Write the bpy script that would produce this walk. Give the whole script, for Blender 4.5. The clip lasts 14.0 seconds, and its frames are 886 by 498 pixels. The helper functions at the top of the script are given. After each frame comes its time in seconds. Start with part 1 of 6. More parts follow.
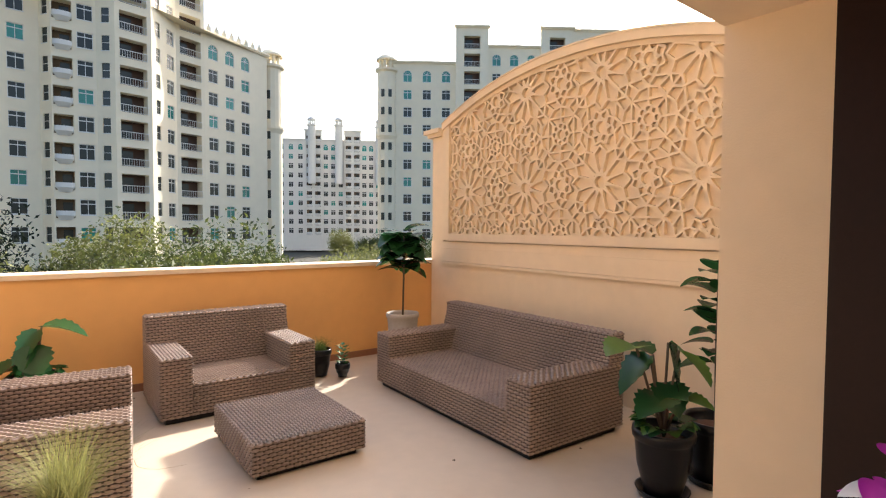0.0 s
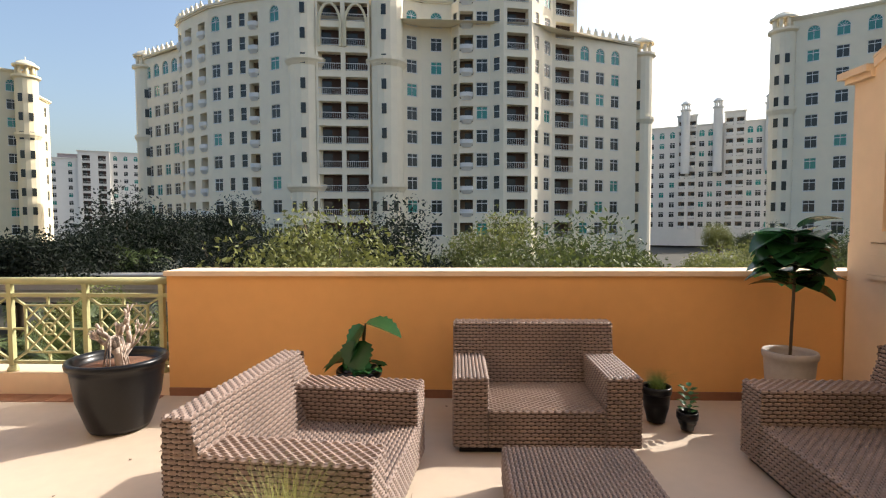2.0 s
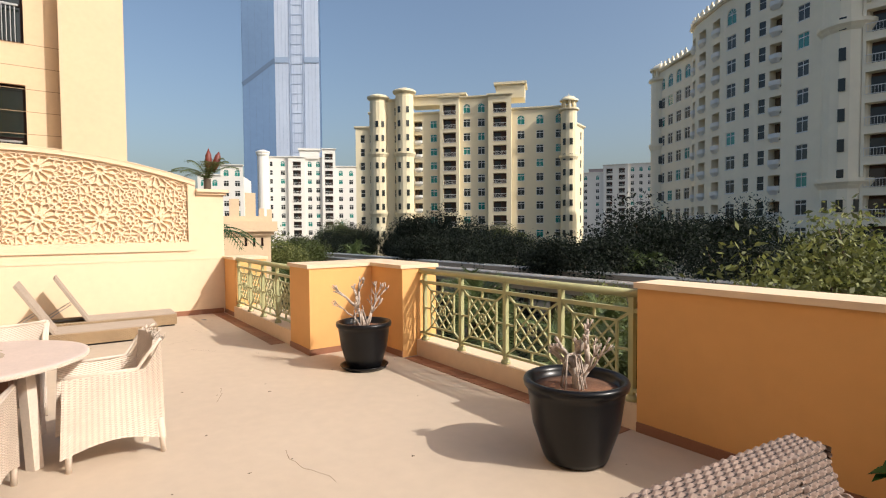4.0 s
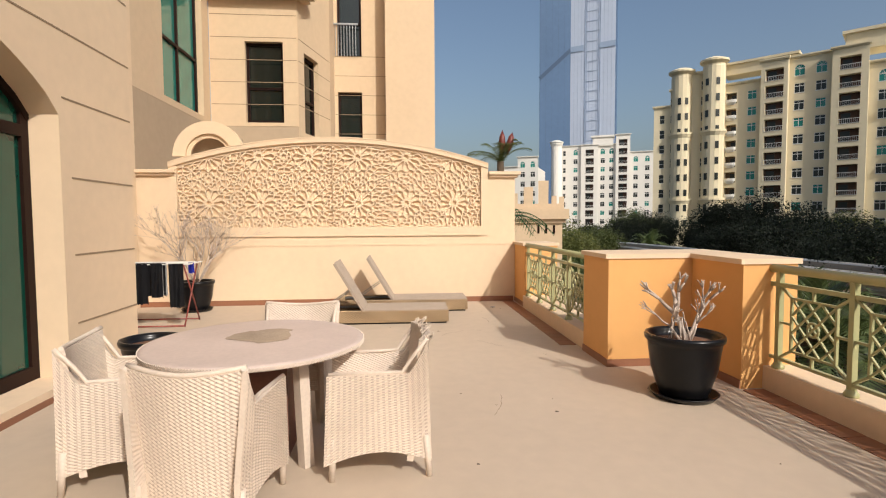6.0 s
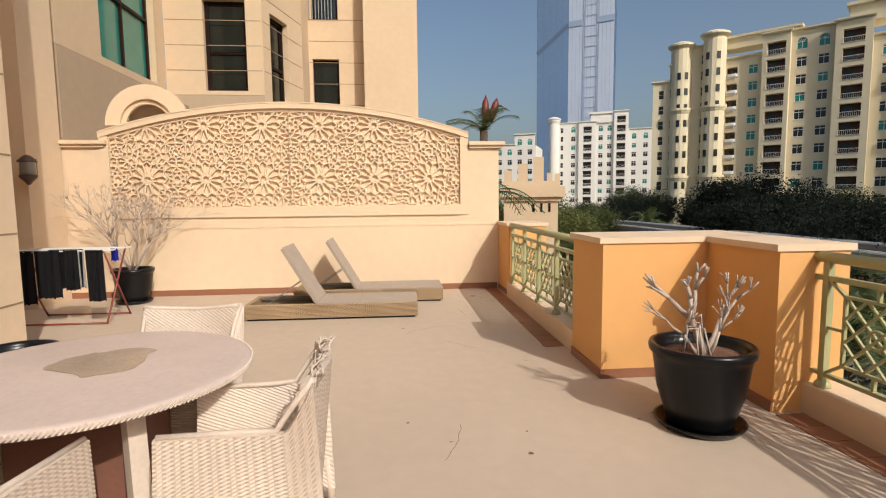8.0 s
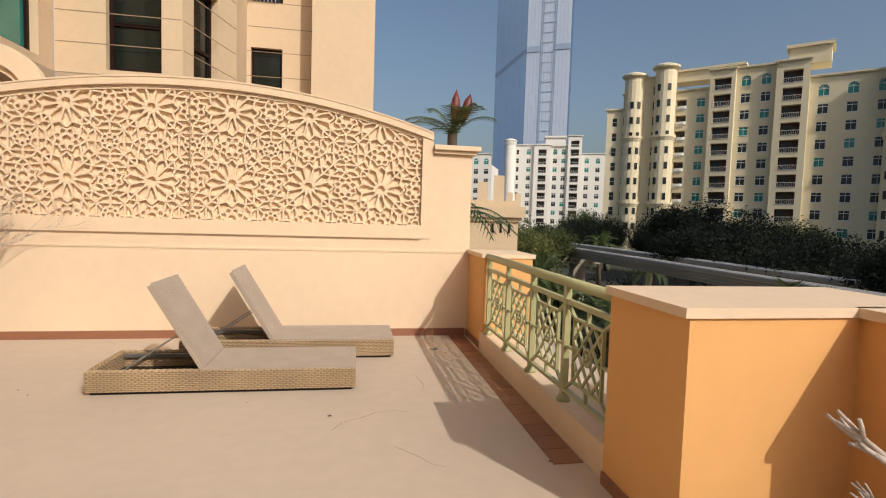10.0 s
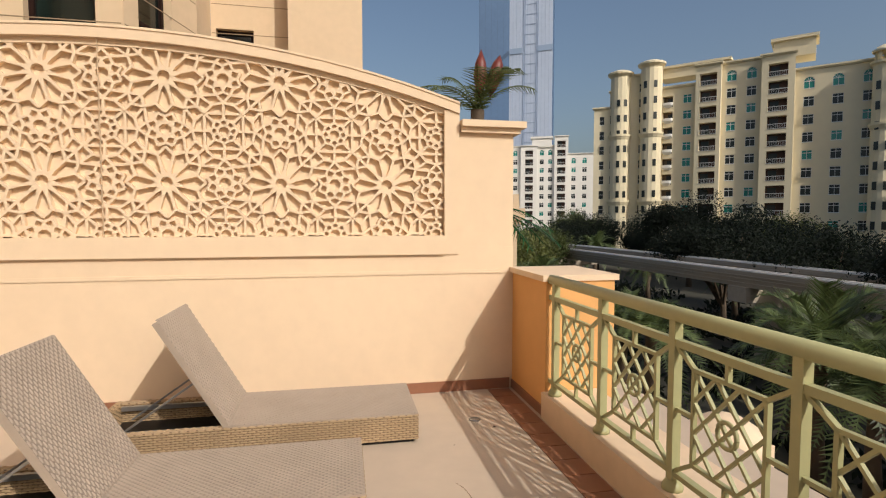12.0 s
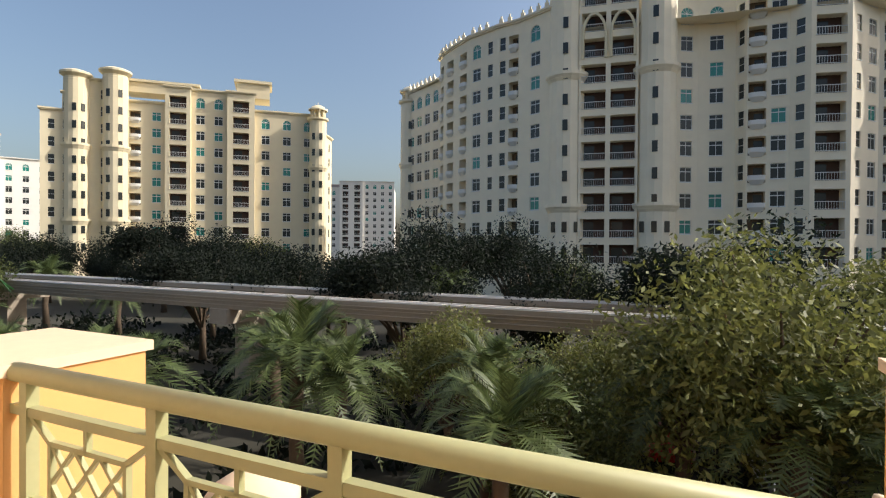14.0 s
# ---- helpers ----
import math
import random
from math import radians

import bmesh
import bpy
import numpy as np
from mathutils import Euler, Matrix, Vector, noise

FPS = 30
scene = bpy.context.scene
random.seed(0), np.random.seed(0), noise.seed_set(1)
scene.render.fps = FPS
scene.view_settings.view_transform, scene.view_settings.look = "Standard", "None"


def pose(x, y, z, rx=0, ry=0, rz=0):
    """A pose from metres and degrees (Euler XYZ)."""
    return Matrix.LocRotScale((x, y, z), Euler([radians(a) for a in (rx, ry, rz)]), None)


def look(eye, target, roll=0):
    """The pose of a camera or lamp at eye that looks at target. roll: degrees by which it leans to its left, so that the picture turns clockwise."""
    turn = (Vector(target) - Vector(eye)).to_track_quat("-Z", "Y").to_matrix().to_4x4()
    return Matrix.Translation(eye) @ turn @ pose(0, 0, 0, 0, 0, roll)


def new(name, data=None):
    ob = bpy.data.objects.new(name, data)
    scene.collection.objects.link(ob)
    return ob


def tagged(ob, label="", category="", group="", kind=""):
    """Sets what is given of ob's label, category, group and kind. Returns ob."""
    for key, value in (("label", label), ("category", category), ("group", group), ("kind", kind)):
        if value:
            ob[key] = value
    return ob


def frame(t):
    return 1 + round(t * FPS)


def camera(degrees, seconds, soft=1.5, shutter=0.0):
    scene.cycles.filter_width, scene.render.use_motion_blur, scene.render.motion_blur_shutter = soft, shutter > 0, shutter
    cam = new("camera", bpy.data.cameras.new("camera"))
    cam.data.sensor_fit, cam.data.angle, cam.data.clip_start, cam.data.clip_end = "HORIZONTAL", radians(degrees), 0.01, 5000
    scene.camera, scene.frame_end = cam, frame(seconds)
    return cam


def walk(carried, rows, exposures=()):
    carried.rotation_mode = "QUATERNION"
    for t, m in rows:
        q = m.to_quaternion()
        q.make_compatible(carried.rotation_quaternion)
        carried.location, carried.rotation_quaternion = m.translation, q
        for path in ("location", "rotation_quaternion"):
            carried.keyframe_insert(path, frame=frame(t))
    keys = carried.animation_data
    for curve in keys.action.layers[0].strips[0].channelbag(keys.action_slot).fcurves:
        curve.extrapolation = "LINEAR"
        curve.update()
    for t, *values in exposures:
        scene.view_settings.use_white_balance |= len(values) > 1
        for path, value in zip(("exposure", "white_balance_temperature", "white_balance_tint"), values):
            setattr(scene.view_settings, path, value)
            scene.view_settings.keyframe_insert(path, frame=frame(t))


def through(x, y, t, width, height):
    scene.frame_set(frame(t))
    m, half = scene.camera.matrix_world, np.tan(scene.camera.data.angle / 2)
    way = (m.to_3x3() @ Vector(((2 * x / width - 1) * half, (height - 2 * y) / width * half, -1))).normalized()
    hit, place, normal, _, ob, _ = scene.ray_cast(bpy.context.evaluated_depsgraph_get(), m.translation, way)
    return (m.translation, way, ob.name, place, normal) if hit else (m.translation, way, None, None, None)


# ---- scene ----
cam = camera(80.5, 14.0, soft=1.15)

PATH = [
    (0, (-3.771, -5.671, 1.562), (-2.577, -4.068, 1.484), 0.3),
    (0.5, (-3.474, -5.511, 1.572), (-2.634, -3.699, 1.472), 0.7),
    (1, (-3.313, -5.249, 1.56), (-2.707, -3.346, 1.44), 0.8),
    (1.5, (-3.214, -4.95, 1.58), (-2.877, -2.982, 1.462), 0.4),
    (2, (-3.068, -4.649, 1.583), (-3.142, -2.653, 1.481), -0.2),
    (2.5, (-3.049, -4.357, 1.585), (-3.642, -2.448, 1.499), -0.7),
    (3, (-3.097, -4.065, 1.599), (-4.17, -2.378, 1.528), -0.9),
    (5.5, (-4.297, -3.149, 1.483), (-6.238, -2.68, 1.372), 0.1),
    (6, (-4.614, -3.161, 1.478), (-6.603, -2.985, 1.367), -0.3),
    (6.5, (-4.83, -3.117, 1.468), (-6.824, -3.209, 1.346), -1.1),
    (7, (-5.049, -2.978, 1.468), (-7.028, -3.227, 1.326), -1.6),
    (7.5, (-5.327, -2.864, 1.44), (-7.315, -2.995, 1.266), -1.4),
    (8, (-5.674, -2.697, 1.448), (-7.656, -2.513, 1.257), -0.6),
    (10.5, (-8.142, -2.51, 1.493), (-10.104, -2.148, 1.366), 1.8),
    (11, (-8.624, -2.499, 1.482), (-10.595, -2.177, 1.374), 1.3),
    (11.5, (-9.107, -2.525, 1.485), (-11.078, -2.2, 1.382), 0.8),
    (12, (-9.583, -2.56, 1.494), (-11.538, -2.156, 1.383), 0.0),
    (12.5, (-10.016, -2.524, 1.51), (-11.913, -1.899, 1.404), -0.5),
    (13, (-10.386, -2.471, 1.52), (-12.106, -1.455, 1.437), -0.6),
    (13.5, (-10.725, -2.321, 1.524), (-12.058, -0.831, 1.471), 0.3),
    (14, (-10.97, -2.085, 1.536), (-11.805, -0.268, 1.517), 0.4),
]
EXPOSURES = [(0, 1.25), (0.5, 1.0), (1.0, 0.88), (1.5, 0.82), (2.5, 0.5), (3.2, 0.28), (5.3, -0.25), (6.5, -0.35), (8, -0.42), (11, -0.5), (12.5, -0.5), (13, -0.32), (13.5, -0.08), (14, 0.22)]
walk(cam, [(t, look(eye, target, roll)) for t, eye, target, roll in PATH], EXPOSURES)

# ---- light ----
SUN_AZ, SUN_EL = radians(62.0), radians(36.5)
world = bpy.data.worlds.new("sky")
scene.world = world
world.use_nodes = True
wn = world.node_tree.nodes
sky = wn.new("ShaderNodeTexSky")
sky.sky_type, sky.sun_disc = "NISHITA", False
sky.sun_elevation, sky.sun_rotation = SUN_EL, SUN_AZ
sky.altitude, sky.air_density, sky.dust_density, sky.ozone_density = 0, 1.15, 4.5, 1.9
world.node_tree.links.new(sky.outputs[0], wn["Background"].inputs[0])
wn["Background"].inputs[1].default_value = 0.15
sun = new("sun", bpy.data.lights.new("sun", "SUN"))
sun.data.energy, sun.data.angle, sun.data.color = 4.0, radians(0.6), (1.0, 0.95, 0.88)
sun_dir = Vector((math.sin(SUN_AZ) * math.cos(SUN_EL), math.cos(SUN_AZ) * math.cos(SUN_EL), math.sin(SUN_EL)))
sun.matrix_world = look((0, 0, 40), Vector((0, 0, 40)) - sun_dir)
scene.view_settings.exposure = 0.0


# ---- materials ----
def mat(name, color, rough=0.8, metal=0.0, scale=3.0, vary=0.12, bump=0.0, bscale=60.0, fine=None, spec=0.5, rand=0.0):
    """A surface with broad and fine variation of its colour and an optional fine relief."""
    m = bpy.data.materials.new(name)
    m.use_nodes = True
    nt = m.node_tree
    n, l = nt.nodes, nt.links
    b = n["Principled BSDF"]
    b.inputs["Roughness"].default_value = rough
    b.inputs["Metallic"].default_value = metal
    b.inputs["Specular IOR Level"].default_value = spec
    geo = n.new("ShaderNodeNewGeometry")
    big, small = n.new("ShaderNodeTexNoise"), n.new("ShaderNodeTexNoise")
    big.inputs["Scale"].default_value, big.inputs["Detail"].default_value = scale * 0.3, 6
    small.inputs["Scale"].default_value, small.inputs["Detail"].default_value = scale * 7, 4
    for t in (big, small):
        l.new(geo.outputs["Position"], t.inputs["Vector"])
    add = n.new("ShaderNodeMath")
    add.operation = "ADD"
    half = n.new("ShaderNodeMath")
    half.operation, half.inputs[1].default_value = "MULTIPLY", 0.45
    l.new(small.outputs["Fac"], half.inputs[0])
    l.new(big.outputs["Fac"], add.inputs[0])
    l.new(half.outputs[0], add.inputs[1])
    out = add.outputs[0]
    if rand:
        oi = n.new("ShaderNodeObjectInfo")
        r = n.new("ShaderNodeMath")
        r.operation, r.inputs[1].default_value = "MULTIPLY_ADD", rand
        l.new(oi.outputs["Random"], r.inputs[0])
        l.new(out, r.inputs[2])
        out = r.outputs[0]
    ramp = n.new("ShaderNodeMapRange")
    ramp.inputs["From Min"].default_value, ramp.inputs["From Max"].default_value = 0.45, 1.0 + rand
    ramp.inputs["To Min"].default_value, ramp.inputs["To Max"].default_value = 1 - vary, 1 + vary
    l.new(out, ramp.inputs["Value"])
    mul = n.new("ShaderNodeVectorMath")
    mul.operation = "SCALE"
    mul.inputs[0].default_value = color
    l.new(ramp.outputs[0], mul.inputs["Scale"])
    l.new(mul.outputs[0], b.inputs["Base Color"])
    if bump:
        t = n.new("ShaderNodeTexNoise")
        t.inputs["Scale"].default_value, t.inputs["Detail"].default_value = bscale, 5
        l.new(geo.outputs["Position"], t.inputs["Vector"])
        bp = n.new("ShaderNodeBump")
        bp.inputs["Strength"].default_value, bp.inputs["Distance"].default_value = bump, 0.01
        l.new(t.outputs["Fac"], bp.inputs["Height"])
        l.new(bp.outputs[0], b.inputs["Normal"])
    return m


def leaf_mat(name, color, rough=0.45, vary=0.25, through=0.4):
    m = mat(name, color, rough, scale=2, vary=vary)
    nt = m.node_tree
    n, l = nt.nodes, nt.links
    b = n["Principled BSDF"]
    src = b.inputs["Base Color"].links[0].from_socket
    isl = n.new("ShaderNodeNewGeometry")
    mr = n.new("ShaderNodeMapRange")
    mr.inputs["To Min"].default_value, mr.inputs["To Max"].default_value = 0.6, 1.45
    l.new(isl.outputs["Random Per Island"], mr.inputs["Value"])
    sc = n.new("ShaderNodeVectorMath")
    sc.operation = "SCALE"
    l.new(src, sc.inputs[0])
    l.new(mr.outputs[0], sc.inputs["Scale"])
    l.new(sc.outputs[0], b.inputs["Base Color"])
    tr = n.new("ShaderNodeBsdfTranslucent")
    l.new(sc.outputs[0], tr.inputs["Color"])
    mix = n.new("ShaderNodeMixShader")
    mix.inputs[0].default_value = through
    l.new(b.outputs[0], mix.inputs[1])
    l.new(tr.outputs[0], mix.inputs[2])
    l.new(mix.outputs[0], n["Material Output"].inputs["Surface"])
    return m


def glass_mat(name, color, rough=0.04):
    m = mat(name, color, rough, scale=0.4, vary=0.25, spec=0.6)
    m.node_tree.nodes["Principled BSDF"].inputs["Coat Weight"].default_value = 0.2
    return m


STUCCO = mat("stucco_cream", (0.74, 0.57, 0.39), 0.9, scale=1.2, vary=0.07, bump=0.12, bscale=180)
STUCCO_N = mat("stucco_neighbour", (0.66, 0.50, 0.33), 0.9, scale=1.0, vary=0.08, bump=0.1, bscale=140)
PLINTH = mat("stucco_tan", (0.46, 0.35, 0.24), 0.9, scale=1.0, vary=0.08, bump=0.1, bscale=140)
ORANGE = mat("paint_ochre", (0.73, 0.39, 0.14), 0.85, scale=1.0, vary=0.07, bump=0.12, bscale=180)
COPING = mat("paint_coping", (0.76, 0.58, 0.40), 0.85, scale=1.5, vary=0.09, bump=0.1, bscale=150)
FLOOR = mat("screed", (0.54, 0.435, 0.33), 0.62, scale=1.1, vary=0.1, bump=0.05, bscale=50)
TILE = mat("terracotta", (0.28, 0.12, 0.065), 0.5, scale=4, vary=0.25, rand=0.6)
RAIL = mat("rail_paint", (0.40, 0.39, 0.20), 0.5, scale=5, vary=0.08)
DARKFRAME = mat("frame_brown", (0.018, 0.007, 0.005), 0.5, scale=6, vary=0.2, spec=0.15)
NGLASS = glass_mat("glass_dark", (0.006, 0.012, 0.01), 0.15)
GLASS = glass_mat("glass_green", (0.006, 0.07, 0.048))
TEAL = glass_mat("glass_teal", (0.02, 0.22, 0.18), 0.1)
FARWIN = glass_mat("glass_far", (0.006, 0.010, 0.008), 0.35)
# near-black: the dimness indoors is put into the colour
DARKROOM = mat("room_shade", (0.06, 0.045, 0.035), 0.8)
# the shade of deep balconies is put into this colour
ROOMRED = mat("recess_shade_red", (0.07, 0.035, 0.022), 0.8)
FAC_A = mat("facade_cream", (0.90, 0.80, 0.61), 0.9, scale=0.1, vary=0.08)
FAC_B = mat("facade_yellow", (0.76, 0.66, 0.45), 0.9, scale=0.1, vary=0.07)
# less saturated: the haze before distant blocks is put into the colour
FAC_C = mat("facade_haze", (0.74, 0.71, 0.65), 0.9, scale=0.1, vary=0.06)
WHITE = mat("white_paint", (0.76, 0.74, 0.70), 0.6, scale=2, vary=0.05)
GREY_FAR = mat("facade_grey", (0.36, 0.31, 0.31), 0.9, scale=0.1, vary=0.06)
# one glass: the tower's shaded and lit sides are put into two colours
TOWER_D = mat("curtain_shaded", (0.09, 0.155, 0.27), 0.6, metal=0.0, spec=0.2, scale=0.05, vary=0.1)
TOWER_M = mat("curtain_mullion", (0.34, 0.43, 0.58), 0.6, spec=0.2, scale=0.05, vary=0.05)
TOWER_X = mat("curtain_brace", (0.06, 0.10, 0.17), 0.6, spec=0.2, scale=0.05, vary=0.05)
TOWER_L = mat("curtain_lit", (0.54, 0.61, 0.74), 0.6, metal=0.0, spec=0.2, scale=0.05, vary=0.08)
WICKER_D = mat("wicker_brown", (0.25, 0.18, 0.145), 0.42, scale=8, vary=0.3)
# gap colours hold the shade between strands; the tan also colours cracks
WEAVE_GAP_M = mat("gap_shade_crack_tan", (0.17, 0.11, 0.065), 0.8)
WEAVE_GAP = mat("weave_gap_shade", (0.05, 0.033, 0.026), 0.7)
WICKER_L = mat("wicker_pale", (0.66, 0.55, 0.45), 0.6, scale=8, vary=0.15)
WICKER_M = mat("wicker_tan", (0.38, 0.265, 0.15), 0.6, scale=8, vary=0.25)
SLING = mat("lounger_mesh", (0.34, 0.27, 0.21), 0.75, scale=20, vary=0.08)
# darker mesh colour for the shade between its threads
SLING_GAP = mat("lounger_gap_shade", (0.13, 0.095, 0.07), 0.8)
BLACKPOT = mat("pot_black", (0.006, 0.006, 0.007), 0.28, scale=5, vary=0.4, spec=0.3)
GREYPOT = mat("pot_grey", (0.36, 0.32, 0.29), 0.7, scale=5, vary=0.15)
SOIL = mat("soil", (0.16, 0.075, 0.04), 0.95, scale=20, vary=0.4, bump=0.8, bscale=60)
BARK = mat("bark_pale", (0.46, 0.38, 0.32), 0.85, scale=12, vary=0.25, bump=0.4, bscale=80)
TRUNK = mat("bark_dark", (0.10, 0.07, 0.045), 0.9, scale=6, vary=0.3, bump=0.5, bscale=30)
LEAF = leaf_mat("leaf_glossy", (0.03, 0.11, 0.035), 0.26)
LEAF_Y = leaf_mat("leaf_lime", (0.10, 0.22, 0.03), 0.35)
GRASSM = leaf_mat("grass_blade", (0.30, 0.30, 0.11), 0.6)
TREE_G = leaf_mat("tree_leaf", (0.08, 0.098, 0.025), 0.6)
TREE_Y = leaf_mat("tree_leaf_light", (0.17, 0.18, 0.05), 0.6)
# near-black: the shade these trees stand in is put into the leaf colour
TREE_D = leaf_mat("tree_leaf_shade", (0.008, 0.014, 0.006), 0.8)
PALM = leaf_mat("palm_leaf", (0.11, 0.145, 0.05), 0.5)
RED = mat("bract_red", (0.16, 0.03, 0.02), 0.5, vary=0.2)
CONC = mat("concrete", (0.36, 0.30, 0.23), 0.85, scale=0.6, vary=0.15, bump=0.1, bscale=20)
GROUND = mat("ground_soil", (0.05, 0.045, 0.03), 0.95, scale=0.3, vary=0.35)
ASPHALT = mat("asphalt", (0.055, 0.055, 0.055), 0.9, scale=0.5, vary=0.2)
BLACKCLOTH = mat("cloth_black", (0.012, 0.012, 0.015), 0.9)
BLUECLOTH = mat("cloth_blue", (0.02, 0.03, 0.45), 0.8)
WHITECLOTH = mat("cloth_white", (0.75, 0.75, 0.75), 0.9)
METAL = mat("metal_grey", (0.35, 0.35, 0.35), 0.35, metal=0.8)
MAGENTA = mat("orchid", (0.55, 0.02, 0.40), 0.5)
# darkened to carry the shade at the back of a recess
ROOM = mat("recess_shade_tan", (0.16, 0.11, 0.07), 0.9)
# darker cells that paint in the shade of the chairs' weave
WICKER_S = mat("wicker_weave_shade", (0.52, 0.42, 0.34), 0.7)
STAIN = mat("table_stain", (0.42, 0.32, 0.23), 0.7, scale=10, vary=0.3)
TABLETOP = mat("table_top", (0.60, 0.48, 0.42), 0.55, scale=6, vary=0.12)
CARRED = mat("car_red", (0.45, 0.02, 0.02), 0.3)
CARWHITE = mat("car_white", (0.7, 0.7, 0.7), 0.3)


# ---- mesh helpers ----
def part(name, bm, material, parent=None, label="", kind=""):
    me = bpy.data.meshes.new(name)
    bmesh.ops.recalc_face_normals(bm, faces=bm.faces)
    bm.to_mesh(me)
    bm.free()
    for m in material if isinstance(material, (list, tuple)) else [material]:
        me.materials.append(m)
    ob = new(name, me)
    ob.parent = parent
    return tagged(ob, label, kind=kind)


def share(name, me, parent, m, label=""):
    ob = new(name, me)
    ob.parent = parent
    ob.matrix_basis = m
    return tagged(ob, label)


def thing(name, label, category, group="", m=None):
    ob = new(name)
    ob.empty_display_size = 0.1
    if m is not None:
        ob.matrix_basis = m
    return tagged(ob, label, category, group)


def box(bm, x0, x1, y0, y1, z0, z1, mi=0):
    v = [bm.verts.new(p) for p in ((x0, y0, z0), (x1, y0, z0), (x1, y1, z0), (x0, y1, z0), (x0, y0, z1), (x1, y0, z1), (x1, y1, z1), (x0, y1, z1))]
    out = []
    for q in ((0, 3, 2, 1), (4, 5, 6, 7), (0, 1, 5, 4), (1, 2, 6, 5), (2, 3, 7, 6), (3, 0, 4, 7)):
        f = bm.faces.new([v[i] for i in q])
        f.material_index = mi
        out.append(f)
    return out


def rounded(bm, w=0.01, seg=2):
    bmesh.ops.bevel(bm, geom=[e for e in bm.edges if len(e.link_faces) == 2 and e.calc_face_angle(0) > 0.6], offset=w, segments=seg, affect="EDGES", clamp_overlap=True)


def boxes(*bs, bevel=0.0):
    bm = bmesh.new()
    for b in bs:
        box(bm, *b)
    if bevel:
        rounded(bm, bevel)
    return bm


def bar(bm, a, b, w, h=None, up=(0, 0, 1), mi=0):
    """A straight bar of section w by h from a to b."""
    a, b = Vector(a), Vector(b)
    h = h or w
    d = (b - a).normalized()
    s = d.cross(Vector(up))
    s = (d.cross(Vector((1, 0, 0))) if s.length < 1e-3 else s).normalized()
    u = s.cross(d)
    s, u = s * w / 2, u * h / 2
    v = [bm.verts.new(p + q) for p in (a, b) for q in (-s - u, s - u, s + u, -s + u)]
    for q in ((3, 2, 1, 0), (4, 5, 6, 7), (0, 1, 5, 4), (1, 2, 6, 5), (2, 3, 7, 6), (3, 0, 4, 7)):
        bm.faces.new([v[i] for i in q]).material_index = mi


def tube(bm, pts, radii, n=8, mi=0, cap=True):
    """A round tube through points with a radius at each."""
    pts = [Vector(p) for p in pts]
    if not isinstance(radii, (list, tuple)):
        radii = [radii] * len(pts)
    rings = []
    for i, p in enumerate(pts):
        d = (pts[min(i + 1, len(pts) - 1)] - pts[max(i - 1, 0)]).normalized()
        s = d.cross(Vector((0.13, 0.31, 0.94)))
        s = (d.cross(Vector((1, 0, 0))) if s.length < 0.05 else s).normalized()
        u = d.cross(s)
        rings.append([bm.verts.new(p + (s * math.cos(2 * math.pi * k / n) + u * math.sin(2 * math.pi * k / n)) * radii[i]) for k in range(n)])
    for a, b in zip(rings, rings[1:]):
        for k in range(n):
            f = bm.faces.new((a[k], a[(k + 1) % n], b[(k + 1) % n], b[k]))
            f.smooth, f.material_index = True, mi
    if cap:
        for r in (rings[0][::-1], rings[-1]):
            bm.faces.new(r).material_index = mi


def lathe(bm, prof, n=32, c=(0, 0, 0), mi=0):
    """A body turned round the upright axis: prof is a list of (radius, height)."""
    rings = []
    for r, z in prof:
        if r < 1e-5:
            rings.append([bm.verts.new((c[0], c[1], c[2] + z))])
        else:
            rings.append([bm.verts.new((c[0] + r * math.cos(2 * math.pi * k / n), c[1] + r * math.sin(2 * math.pi * k / n), c[2] + z)) for k in range(n)])
    for a, b in zip(rings, rings[1:]):
        for k in range(n):
            q = [a[k % len(a)], a[(k + 1) % len(a)], b[(k + 1) % len(b)], b[k % len(b)]]
            q = list(dict.fromkeys(q))
            if len(q) > 2:
                f = bm.faces.new(q)
                f.smooth, f.material_index = True, mi


def extruded(bm, outline, to3, depth, mi=0):
    """A slab: outline of (u, v), laid by to3(u, v, w) from w=0 to w=depth."""
    a = [bm.verts.new(to3(u, v, 0)) for u, v in outline]
    b = [bm.verts.new(to3(u, v, depth)) for u, v in outline]
    bm.faces.new(a).material_index = mi
    bm.faces.new(b[::-1]).material_index = mi
    for k in range(len(a)):
        j = (k + 1) % len(a)
        bm.faces.new((a[j], a[k], b[k], b[j])).material_index = mi


